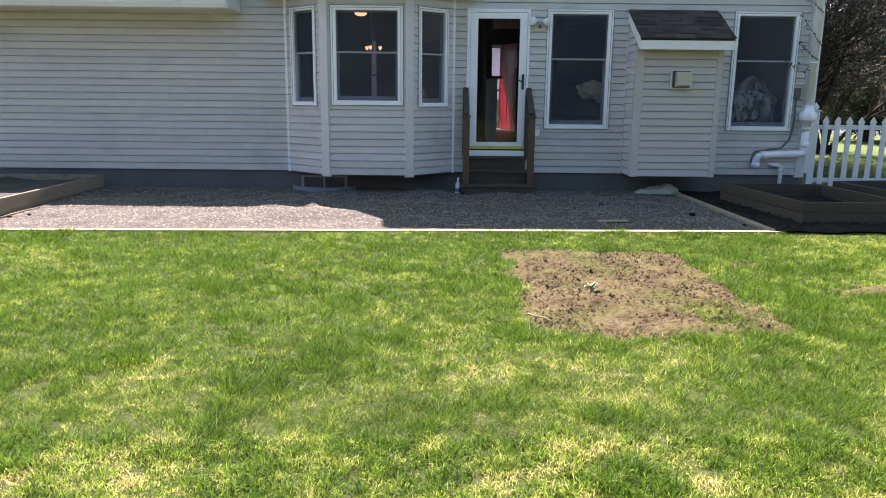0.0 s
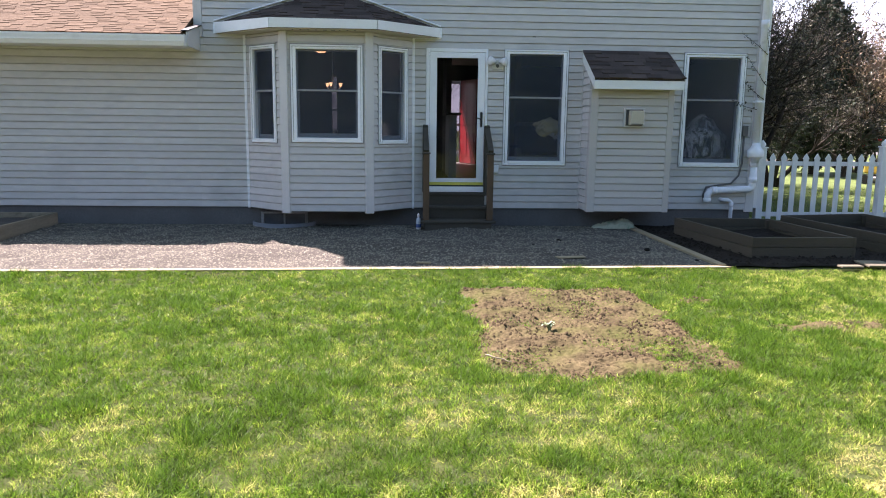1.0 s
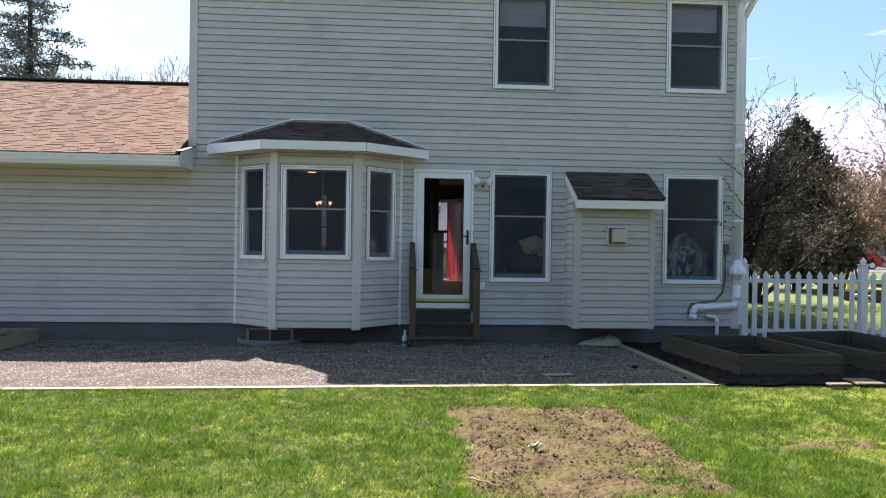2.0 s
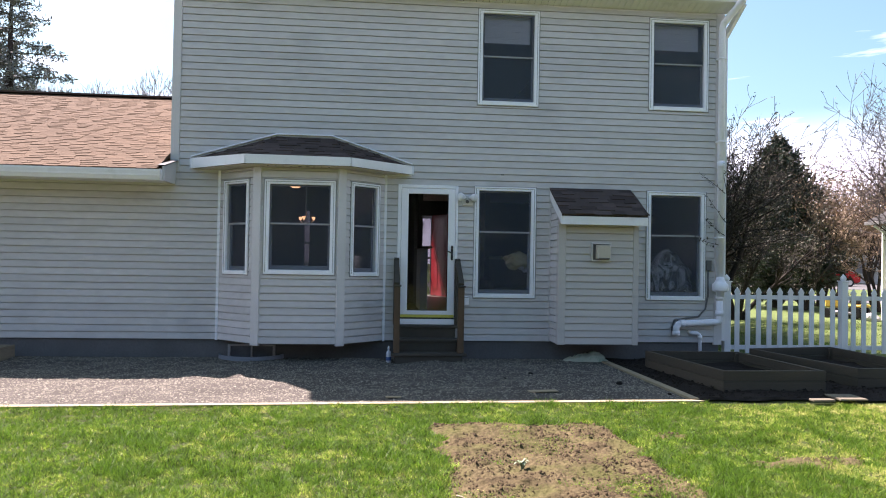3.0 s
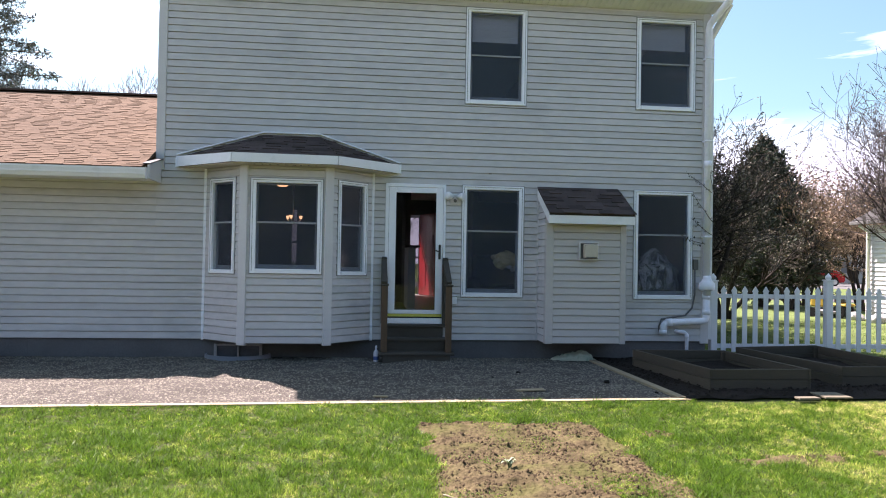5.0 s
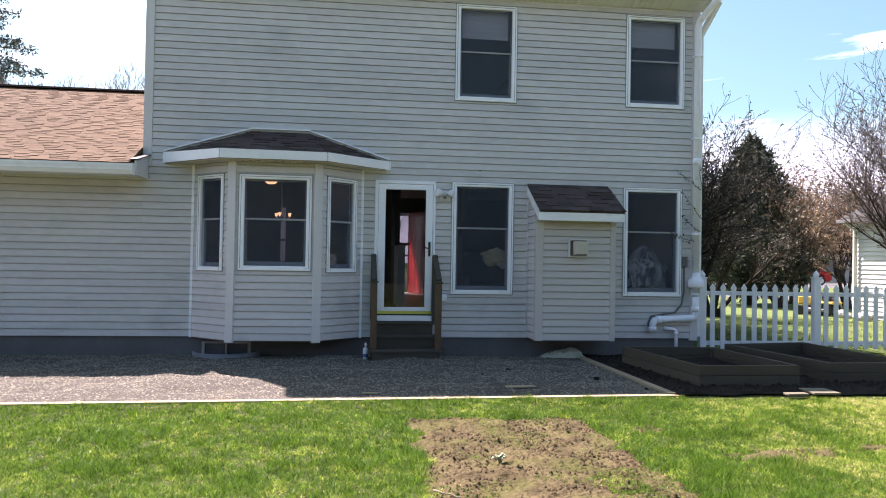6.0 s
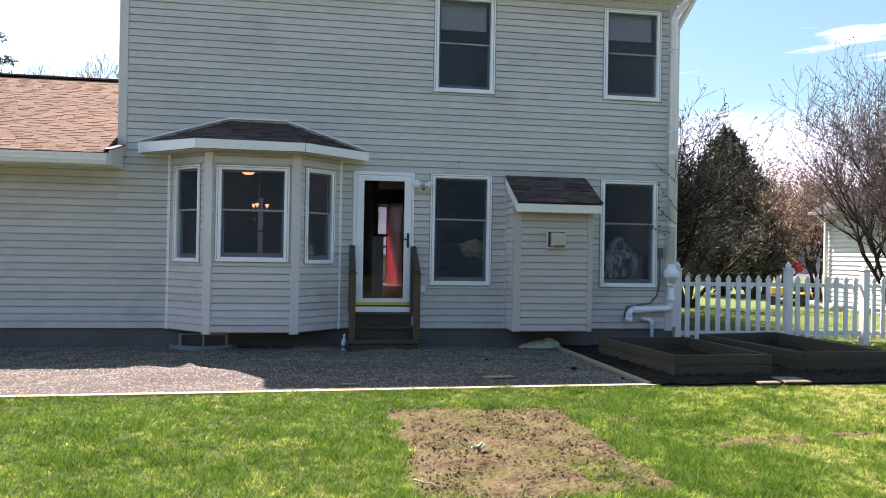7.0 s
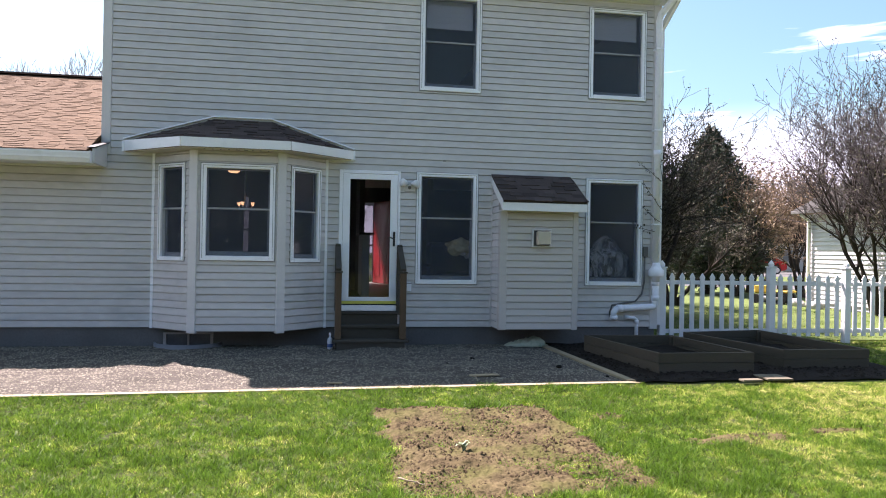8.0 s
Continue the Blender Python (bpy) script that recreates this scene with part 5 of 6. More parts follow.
# ---- pipes on the wall by the corner ----
def build_pipes():
    p = thing("radon_pipe", "White plastic vent pipe with fan housing up the wall", "pipe")
    x, y = 3.855, -0.10
    bm = bmesh.new()
    tube(bm, [(x, y, 1.28), (x, y, 5.18), (x + 0.01, y - 0.03, 5.26), (x + 0.10, y - 0.20, 5.42), (x + 0.15, y - 0.33, 5.52), (x + 0.17, y - 0.37, 5.66), (x + 0.17, y - 0.37, 6.2)], 0.053, 16)
    part("riser_pipe", bm, M["pvc"], p)
    bm = bmesh.new()
    lathe(bm, [(0.058, 1.30), (0.060, 1.27), (0.085, 1.22), (0.118, 1.19), (0.122, 1.10), (0.105, 1.08), (0.062, 1.07), (0.060, 1.0)], (x, y - 0.02, 0))
    part("fan_housing", bm, M["pvc"], p, "bulging white fan housing")
    bm = bmesh.new()
    tube(bm, [(x, y, 1.03), (x, y, 0.66), (x - 0.015, y, 0.615), (x - 0.06, y, 0.60), (3.26, y, 0.575), (3.20, y, 0.56), (3.165, y, 0.52), (3.16, y, 0.40)], 0.052, 16)
    part("lower_pipe", bm, M["pvc"], p)
    for pts in (((3.16, y, 0.46), (3.16, y, 0.395)), ((3.215, y, 0.574), (3.30, y, 0.577)), ((x, y, 0.70), (x, y, 0.78)), ((x, y, 0.94), (x, y, 1.02)), ((x, y, 3.0), (x, y, 3.1))):
        bm = bmesh.new()
        tube(bm, pts, 0.06, 16)
        part("coupling", bm, M["pvc"], p)
    bm = bmesh.new()
    tube(bm, [(3.14, -0.012, 0.42), (3.12, -0.03, 0.5), (3.16, -0.03, 0.62), (3.4, -0.03, 0.66), (3.55, -0.03, 0.68), (3.66, -0.03, 0.80), (3.70, -0.03, 1.0), (3.70, -0.03, 1.42)], 0.014, 8)
    part("cable", bm, M["vent_dark"], p, "dark electric cable")
    part("switch_box", one_box(3.665, 3.745, -0.06, -0.012, 1.40, 1.56, 0.005), M["vent_dark"], p, "grey switch box")
    for z in (1.9, 3.4, 4.7):
        part("strap", one_box(x - 0.062, x + 0.062, y - 0.058, -0.02, z, z + 0.025, 0.003), M["pvc"], p)
    q = thing("discharge_pipe", "Short white sump discharge pipe bent to the ground", "pipe")
    bm = bmesh.new()
    tube(bm, [(3.40, -0.0, 0.435), (3.41, -0.05, 0.435), (3.44, -0.07, 0.43), (3.51, -0.07, 0.425), (3.55, -0.07, 0.40), (3.56, -0.07, 0.35), (3.56, -0.07, 0.02)], 0.028, 12)
    part("bent_pipe", bm, M["pvc"], q)
    bm = bmesh.new()
    tube(bm, [(3.56, -0.07, 0.39), (3.56, -0.07, 0.33)], 0.034, 12)
    part("coupling", bm, M["pvc"], q)
    ds = thing("downspout", "Slanting white gutter downspout at the eave corner", "downspout")
    bm = bmesh.new()
    bar(bm, (4.10, -0.30, 5.53), (3.98, 0.06, 5.10), 0.06, 0.08)
    bar(bm, (3.98, 0.05, 5.12), (3.98, 0.05, 0.3), 0.06, 0.05, (0, 1, 0))
    part("spout", bm, M["fascia"], ds)


build_pipes()


# ---- raised beds ----
def raised_bed(corners, h, label, boards, material, fill, fill_z):
    bed = thing("raised_bed", label, "raised bed", group="raised garden beds")
    n = len(corners)
    cen = Vector((sum(c[0] for c in corners) / n, sum(c[1] for c in corners) / n, 0))
    for i in range(n):
        a, b = Vector((*corners[i], 0)), Vector((*corners[(i + 1) % n], 0))
        d = (b - a).normalized()
        inn = Vector((-d.y, d.x, 0))
        for k in range(boards):
            z0, z1 = h * k / boards + 0.002, h * (k + 1) / boards - 0.003
            bm = bmesh.new()
            slab(bm, [a + Vector((0, 0, z0)), b + Vector((0, 0, z0)), b + Vector((0, 0, z1)), a + Vector((0, 0, z1))], 0.038, inn)
            bmesh.ops.bevel(bm, geom=list(bm.edges), offset=0.004, segments=1, affect="EDGES")
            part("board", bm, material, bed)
    for c in corners:
        q = cen + (Vector((*c, 0)) - cen) * 0.93
        part("corner_stake", one_box(q.x - 0.03, q.x + 0.03, q.y - 0.03, q.y + 0.03, 0.0, h - 0.02, 0.003), material, bed)
    bm = bmesh.new()
    N = 24
    grid = [[None] * (N + 1) for _ in range(N + 1)]
    A, B, C, D = [cen + (Vector((*c, 0)) - cen) * 0.96 for c in corners]
    for i in range(N + 1):
        for j in range(N + 1):
            u, v = i / N, j / N
            p = (A * (1 - u) + B * u) * (1 - v) + (D * (1 - u) + C * u) * v
            grid[i][j] = bm.verts.new((p.x, p.y, fill_z + 0.05 * float(vnoise(p.x, p.y, 5, 91))))
    for i in range(N):
        for j in range(N):
            bm.faces.new((grid[i][j], grid[i + 1][j], grid[i + 1][j + 1], grid[i][j + 1]))
    part("bed_soil", bm, fill, bed, "loose soil filling")
    return bed


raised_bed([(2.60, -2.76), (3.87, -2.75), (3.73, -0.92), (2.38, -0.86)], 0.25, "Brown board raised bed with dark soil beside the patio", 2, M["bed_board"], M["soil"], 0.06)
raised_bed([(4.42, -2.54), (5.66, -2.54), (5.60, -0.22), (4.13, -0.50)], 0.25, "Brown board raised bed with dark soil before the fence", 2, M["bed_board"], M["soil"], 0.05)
raised_bed([(-8.3, -3.25), (-6.48, -3.25), (-6.46, -0.28), (-8.3, -0.28)], 0.21, "Weathered board raised bed with crumbly soil by the garage", 1, M["bed_end"], M["gravel_bed"], 0.12)


# ---- fence ----
def build_fence():
    f = thing("picket_fence", "White vinyl picket fence with pointed post caps", "fence")
    y = 0.10
    posts = [(4.07, 0.052, 1.22, True), (6.03, 0.055, 1.25, True), (7.45, 0.055, 1.24, True), (9.35, 0.050, 1.22, True), (11.2, 0.050, 1.22, True)]

    def post(x, w, z, ball):
        p = part("fence_post", one_box(x - w, x + w, y - w, y + w, -0.02, z, 0.006), M["fence"], f)
        bm = bmesh.new()
        if ball:
            box(bm, x - w - 0.012, x + w + 0.012, y - w - 0.012, y + w + 0.012, z, z + 0.022, 0.004)
            lathe(bm, [(0.035, z + 0.02), (0.05, z + 0.05), (0.045, z + 0.075), (0.02, z + 0.105), (0.002, z + 0.13)], (x, y, 0), 12)
        else:
            box(bm, x - w - 0.01, x + w + 0.01, y - w - 0.01, y + w + 0.01, z, z + 0.02, 0.004)
            prism(bm, [(x - w, y - w), (x + w, y - w), (x + w, y + w), (x - w, y + w)], z + 0.02, z + 0.05)
        part("post_cap", bm, M["fence"], p)

    for q in posts:
        post(*q)
    bm = bmesh.new()
    prof = [(-0.037, 0.10), (0.037, 0.10), (0.037, 1.05), (0.048, 1.065), (0.030, 1.10), (0.0, 1.145), (-0.030, 1.10), (-0.048, 1.065), (-0.037, 1.05)]
    slab(bm, [(x, -0.011, z) for x, z in prof], 0.022, (0, 1, 0))
    picket = finish(bm, "picket", M["fence"])
    for (a, wa, *_), (b, wb, *_) in zip(posts, posts[1:]):
        for z0, z1 in ((0.155, 0.225), (0.955, 1.02)):
            part("rail", one_box(a + wa, b - wb, y + 0.012, y + 0.05, z0, z1, 0.004), M["fence"], f)
        n = max(1, round((b - a) / 0.175) - 1)
        for i in range(n):
            piece("picket", picket, f, pose(a + (i + 1) * (b - a) / (n + 1), y, 0))


build_fence()


# ---- things seen through the panes ----
def build_indoors():
    c = thing("ceiling_lamp", "Lit flush ceiling lamp with warm glass dish", "lamp", m=pose(-3.08, 3.6, Z_CEIL - 0.07))
    bm = bmesh.new()
    lathe(bm, [(0.02, -0.075), (0.07, -0.07), (0.11, -0.045), (0.12, -0.02)])
    part("shade", bm, M["lamp_glow"], c, "glowing warm glass dish")
    bm = bmesh.new()
    lathe(bm, [(0.125, -0.02), (0.125, 0.0), (0.06, 0.01), (0.06, 0.07)])
    part("base", bm, M["chrome"], c)
    ch = thing("chandelier", "Small lit chandelier with warm glass cups", "lamp", m=pose(-2.75, 2.4, 2.2))
    bm = bmesh.new()
    tube(bm, [(0, 0, -0.08), (0, 0, Z_CEIL - 2.2)], 0.012, 8)
    part("stem", bm, M["chrome"], ch)
    for i in range(3):
        a = 0.35 + i * 2.094
        bm = bmesh.new()
        tube(bm, [(0, 0, -0.06), (0.08 * math.cos(a), 0.08 * math.sin(a), -0.09), (0.14 * math.cos(a), 0.14 * math.sin(a), -0.03)], 0.009, 8)
        arm = part("arm", bm, M["chrome"], ch)
        bm = bmesh.new()
        lathe(bm, [(0.012, -0.02), (0.02, -0.01), (0.03, 0.025), (0.034, 0.04)], (0.14 * math.cos(a), 0.14 * math.sin(a), 0), 12)
        part("cup", bm, M["lamp_glow"], arm, "glowing warm glass cup")
    s = thing("armchair", "Dark armchair indoors with a thrown pale yellow cloth", "chair", m=pose(0.70, 0.50, Z_FLOOR))
    part("seat", one_box(-0.4, 0.4, -0.35, 0.35, 0.12, 0.45, 0.05), M["fabric"], s)
    part("backrest", one_box(-0.4, 0.4, 0.22, 0.42, 0.45, 0.98, 0.06), M["fabric"], s)
    for x in (-0.42, 0.42):
        part("armrest", one_box(x - 0.07, x + 0.07, -0.35, 0.22, 0.12, 0.62, 0.04), M["fabric"], s)
        for y in (-0.3, 0.3):
            part("leg", one_box(x * 0.85 - 0.025, x * 0.85 + 0.025, y - 0.025, y + 0.025, 0.0, 0.12), M["black"], s)
    for col, at, size, sd, lab in (("cloth_yellow", (0.02, -0.24, 0.90), (0.21, 0.12, 0.125), 3, "crumpled pale yellow cloth"), ("shade", (0.16, -0.22, 0.84), (0.13, 0.10, 0.10), 7, "crumpled white cloth")):
        bm = bmesh.new()
        bmesh.ops.create_icosphere(bm, subdivisions=4, radius=1)
        for v in bm.verts:
            k = 1 + 0.45 * noise.noise(v.co * 1.6 + Vector((sd, 0, 0))) + 0.28 * noise.noise(v.co * 4.1 + Vector((0, sd, 0)))
            v.co = Vector(at) + Vector((v.co.x * size[0], v.co.y * size[1], v.co.z * size[2])) * k
        for f in bm.faces:
            f.smooth = True
        part("cloth", bm, M[col], s, lab)
    p = thing("wrapped_chair", "Rounded chair indoors wrapped in wrinkled clear plastic", "chair", m=pose(3.28, 0.46, Z_FLOOR))
    part("seat", one_box(-0.36, 0.30, -0.25, 0.3, 0.1, 0.45, 0.06), M["fabric"], p)
    part("backrest", one_box(-0.36, 0.30, 0.2, 0.36, 0.45, 0.95, 0.08), M["fabric"], p)
    bm = bmesh.new()
    N, H = 36, 14
    rows = []
    for j in range(H):
        v = j / (H - 1)
        ring = []
        for i in range(N):
            a = 2 * math.pi * i / N
            fold = 1 + 0.07 * math.sin(5 * a + 3 * v) + 0.05 * math.sin(11 * a - 5 * v)
            r = (0.41 - 0.35 * max(0, v - 0.35) / 0.65 + 0.02 * math.sin(v * 17)) * fold
            ring.append(bm.verts.new((-0.03 + r * math.cos(a), 0.05 + 0.75 * r * math.sin(a), 0.46 + 0.68 * v ** 0.9)))
        rows.append(ring)
    for a, b in zip(rows, rows[1:]):
        for i in range(N):
            f = bm.faces.new((a[i], a[(i + 1) % N], b[(i + 1) % N], b[i]))
            f.smooth = True
    bm.faces.new(rows[-1])
    part("plastic_wrap", bm, M["film"], p, "wrinkled clear plastic sheet")



build_indoors()


# ---- small things on the ground ----
def build_small():
    b = thing("soil_bag", "Crumpled half-empty plastic garden soil bag", "bag", m=pose(1.66, -0.26, 0.01, 0, 0, 4))
    bm = bmesh.new()
    bmesh.ops.create_grid(bm, x_segments=44, y_segments=22, size=1)
    for v in bm.verts:
        x, y = v.co.x, v.co.y
        dome = max(0.0, (1 - abs(x) ** 4.0) * (1 - abs(y) ** 3.0)) ** 0.5
        full = 0.05 + 0.12 * (0.5 + 0.5 * x) ** 1.5
        crease = 0.035 * noise.noise((x * 4, y * 3, 0.4)) + 0.020 * noise.noise((x * 9, y * 7, 2.0))
        v.co = (0.31 * x + 0.012 * math.sin(9 * y), 0.13 * y * (0.55 + 0.45 * (0.5 + 0.5 * x)), 0.004 + full * dome + crease * dome)
    bmesh.ops.solidify(bm, geom=list(bm.faces), thickness=0.004)
    for f in bm.faces:
        f.smooth = True
    part("bag_body", bm, M["green_bag"], b)
    part("bag_seam", one_box(0.29, 0.34, -0.12, 0.12, 0.02, 0.028, 0.003), M["green_bag"], b)
    s = thing("spray_bottle", "Small grey bottle with blue label standing in the gravel", "bottle", m=pose(-1.27, -0.50, 0.012))
    bm = bmesh.new()
    lathe(bm, [(0.034, 0.0), (0.038, 0.01), (0.038, 0.13), (0.030, 0.155), (0.014, 0.17), (0.014, 0.19)])
    part("bottle_body", bm, M["bottle"], s)
    bm = bmesh.new()
    lathe(bm, [(0.0385, 0.03), (0.0388, 0.035), (0.0388, 0.075), (0.0385, 0.08)])
    part("label", bm, M["blue"], s, "dark blue label")
    bm = bmesh.new()
    lathe(bm, [(0.017, 0.19), (0.017, 0.215), (0.006, 0.235)])
    part("cap", bm, M["fence"], s)
    for x0, x1, y0, y1, rz, lab in ((3.27, 3.52, -3.46, -3.36, 2, "Short sun-bleached board lying at the lawn's edge"), (3.62, 3.93, -3.42, -3.10, -3, "Flat pale board lying between the raised beds")):
        bm = one_box(-(x1 - x0) / 2, (x1 - x0) / 2, -(y1 - y0) / 2, (y1 - y0) / 2, 0, 0.022, 0.004)
        solid("loose_board", bm, M["old_board"], lab, "board", m=pose((x0 + x1) / 2, (y0 + y1) / 2, 0.018, 0, 0, rz))
    rng = random.Random(8)

    def stick(a, b, r, label, material, sag=0.02):
        a, b = Vector(a), Vector(b)
        pts = [a.lerp(b, i / 6) + Vector((rng.uniform(-sag, sag), rng.uniform(-sag, sag), 0.006 * math.sin(i))) for i in range(7)]
        bm = bmesh.new()
        tube(bm, pts, r, 6, [r * (1 - 0.09 * i) for i in range(7)])
        solid("stick", bm, material, label, "stick")

    stick((-0.95, -6.44, 0.018), (-0.80, -6.57, 0.018), 0.007, "Short pale dry stick on the dirt patch", M["bed_end"])
    stick((0.28, -3.22, 0.04), (0.27, -2.96, 0.06), 0.006, "Pale curved twig on the timber edging", M["bed_end"])
    stick((-6.37, -3.0, 0.02), (-6.40, -1.75, 0.02), 0.012, "Pale straight stick along the raised bed", M["bed_end"], 0.004)
    for x, y, w, d, rz in ((0.42, -2.88, 0.34, 0.10, 6), (-1.27, -3.2, 0.16, 0.06, -4)):
        bm = one_box(-w / 2, w / 2, -d / 2, d / 2, 0, 0.014, 0.003)
        for v in bm.verts:
            v.co.z += 0.03 * v.co.x * v.co.x / (w * w)
        solid("wood_scrap", bm, M["lumber"], "Thin flat wood scrap lying on the gravel", "scrap", m=pose(x, y, float(gravel_z(x, y)) - 0.002, 0, 0, rz))
    for i in range(7):
        x, y = ((-6.2, -2.75), (-6.33, -2.9), (0.55, -1.6), (0.15, -1.95), (-5.2, -0.7), (1.5, -2.3), (1.85, -3.0))[i]
        bm = bmesh.new()
        bmesh.ops.create_icosphere(bm, subdivisions=2, radius=0.022 + 0.01 * (i % 3))
        for v in bm.verts:
            v.co *= 1 + 0.5 * noise.noise(v.co * 22 + Vector((i, 0, 0)))
            v.co.z *= 0.6
        solid("soil_clump", bm, M["soil"], "Dark clump of soil lying on the gravel", "soil clump", m=pose(x, y, 0.02))
    w = thing("weed_plant", "Pale green leafy weed growing in the bare dirt", "weed", m=pose(-0.41, -5.76, float(dirt_z(-0.41, -5.76)) - 0.005) @ Matrix.Scale(0.85, 4))
    for i in range(11):
        a = i * 2.4
        r = 0.06 + 0.04 * rng.random()
        bm = bmesh.new()
        ctr = [(0.0, 0.012), (r * 0.4, 0.055), (r * 0.8, 0.065), (r, 0.045)]
        wd = [0.006, 0.018, 0.016, 0.002]
        l = [bm.verts.new((p, -q, z)) for (p, z), q in zip(ctr, wd)]
        rr = [bm.verts.new((p, q, z)) for (p, z), q in zip(ctr, wd)]
        cc = [bm.verts.new((p, 0, z - 0.005)) for p, z in ctr]
        for k in range(3):
            bm.faces.new((l[k], l[k + 1], cc[k + 1], cc[k])), bm.faces.new((cc[k], cc[k + 1], rr[k + 1], rr[k]))
        part("leaf", bm, M["weed"], w, m=pose(0, 0, 0, 0, rng.uniform(-55, -5), math.degrees(a)))


build_small()


# ---- trees and shrubs ----
def branch(segs, tips, rng, p, d, length, r, level, spec):
    kids, shrink, wiggle, lift = spec["kids"], spec["shrink"], spec["wiggle"], spec["lift"]
    n = spec["steps"][level]
    step = length / n
    last = level == len(kids)
    q, dirs = p.copy(), []
    for i in range(n):
        d = (d + Vector((rng.gauss(0, wiggle), rng.gauss(0, wiggle), rng.gauss(0, wiggle) + lift[level]))).normalized()
        nxt = q + d * step
        r1 = max(r * (1 - 0.75 * (i + 1) / n), spec["rmin"])
        segs.append((q.copy(), nxt.copy(), max(r * (1 - 0.75 * i / n), spec["rmin"]), r1, level))
        dirs.append((q.lerp(nxt, 0.7), d.copy(), r1))
        q = nxt
    tips.append((q.copy(), d.copy(), level))
    if last:
        return
    k = kids[level]
    for i in range(k):
        lo = spec.get("bare", 0.25) if level == 0 else 0.2
        s = min(n - 1, int((lo + (1 - lo) * (i + rng.random()) / k) * n))
        at, bd, br = dirs[s]
        side = bd.orthogonal().normalized()
        side.rotate(Matrix.Rotation(rng.random() * 6.283, 3, bd))
        nd = (bd * spec["along"] + side * (0.6 + 0.5 * rng.random())).normalized()
        branch(segs, tips, rng, at, nd, length * shrink * (0.7 + 0.6 * rng.random()), max(br * 0.7, spec["rmin"]), level + 1, spec)


def tubes(name, segs, sides, material):
    a = np.array([(*s[0], *s[1], s[2], s[3]) for s in segs])
    p0, p1, r0, r1 = a[:, :3], a[:, 3:6], a[:, 6], a[:, 7]
    d = p1 - p0
    d /= np.linalg.norm(d, axis=1, keepdims=True) + 1e-9
    ref = np.where(np.abs(d[:, 2:3]) < 0.9, np.array([[0, 0, 1.0]]), np.array([[1.0, 0, 0]]))
    s = np.cross(d, ref)
    s /= np.linalg.norm(s, axis=1, keepdims=True)
    o = np.cross(d, s)
    vs = []
    for k in range(sides):
        c = s * math.cos(2 * math.pi * k / sides) + o * math.sin(2 * math.pi * k / sides)
        vs.append(p0 + c * r0[:, None]), vs.append(p1 + c * r1[:, None])
    v = np.stack(vs, 1).reshape(-1, 3)
    i = np.arange(len(a))[:, None] * 2 * sides
    f = np.concatenate([i + [2 * k, 2 * ((k + 1) % sides), 2 * ((k + 1) % sides) + 1, 2 * k + 1] for k in range(sides)])
    return np_mesh(name, v, f, material)


def specks(name, pts, size, material, seed, long=1.6):
    """Small leaves or buds: bent two-face blades at points."""
    rs = np.random.RandomState(seed)
    pts = np.asarray(pts)
    n = len(pts)
    u = rs.randn(n, 3)
    u /= np.linalg.norm(u, axis=1, keepdims=True)
    w = np.cross(u, rs.randn(n, 3))
    w /= np.linalg.norm(w, axis=1, keepdims=True)
    sz = size * (0.5 + rs.rand(n, 1))
    v = np.stack([pts, pts + u * sz * long * 0.5 + w * sz * 0.5, pts + u * sz * long, pts + u * sz * long * 0.5 - w * sz * 0.5], 1).reshape(-1, 3)
    i = np.arange(n)[:, None] * 4
    return np_mesh(name, v, np.concatenate([i + [0, 1, 2], i + [0, 2, 3]]), material)


def bare_tree(name, base, h, stems, lean, spec, label, category, seed, twig="twig", buds=2, bud_size=0.03, budmat="bud", away=(0, 0)):
    rng = random.Random(seed)
    t = thing(name, label, category, m=pose(*base))
    segs, tips = [], []
    for i in range(stems):
        a = 6.283 * (i + rng.random() * 0.6) / stems
        d = Vector((math.cos(a) * lean * (0.5 + rng.random()) + away[0], math.sin(a) * lean * (0.5 + rng.random()) + away[1], 1)).normalized()
        o = Vector((math.cos(a) * 0.12 * (stems > 1), math.sin(a) * 0.12 * (stems > 1), -0.05))
        branch(segs, tips, rng, o, d, h * (0.75 + 0.3 * rng.random()), spec["r"] * (0.7 + 0.5 * rng.random()), 0, spec)
    thick, thin = [s for s in segs if s[4] < 2], [s for s in segs if s[4] >= 2]
    ob = new("trunk", tubes("trunk", thick, 6, M["bark"]))
    ob.parent = t
    ob = new("crown", tubes("crown", thin, 3, M[twig]))
    ob.parent = t
    if buds:
        pts = []
        for q, d, lv in tips:
            for k in range(buds):
                pts.append(tuple(q - d * 0.06 * k + Vector((rng.gauss(0, 0.02), rng.gauss(0, 0.02), rng.gauss(0, 0.02)))))
        ob = new("foliage", specks("foliage", pts, bud_size, M[budmat], seed + 1))
        ob.parent = t
    return t


SHRUB = dict(kids=(10, 7, 5), shrink=0.46, wiggle=0.15, lift=(0.03, 0.04, 0.06, 0.06), steps=(8, 6, 4, 3), along=0.85, rmin=0.0045, r=0.085, bare=0.32)
LOOSE = dict(kids=(12, 9, 5), shrink=0.44, wiggle=0.11, lift=(0.04, 0.08, 0.08, 0.08), steps=(9, 6, 4, 3), along=1.0, rmin=0.0048, r=0.07, bare=0.3)
SCRUB = dict(kids=(8, 6, 4), shrink=0.5, wiggle=0.14, lift=(0.05, 0.08, 0.08, 0.06), steps=(7, 5, 3, 2), along=1.0, rmin=0.007, r=0.07, bare=0.4)

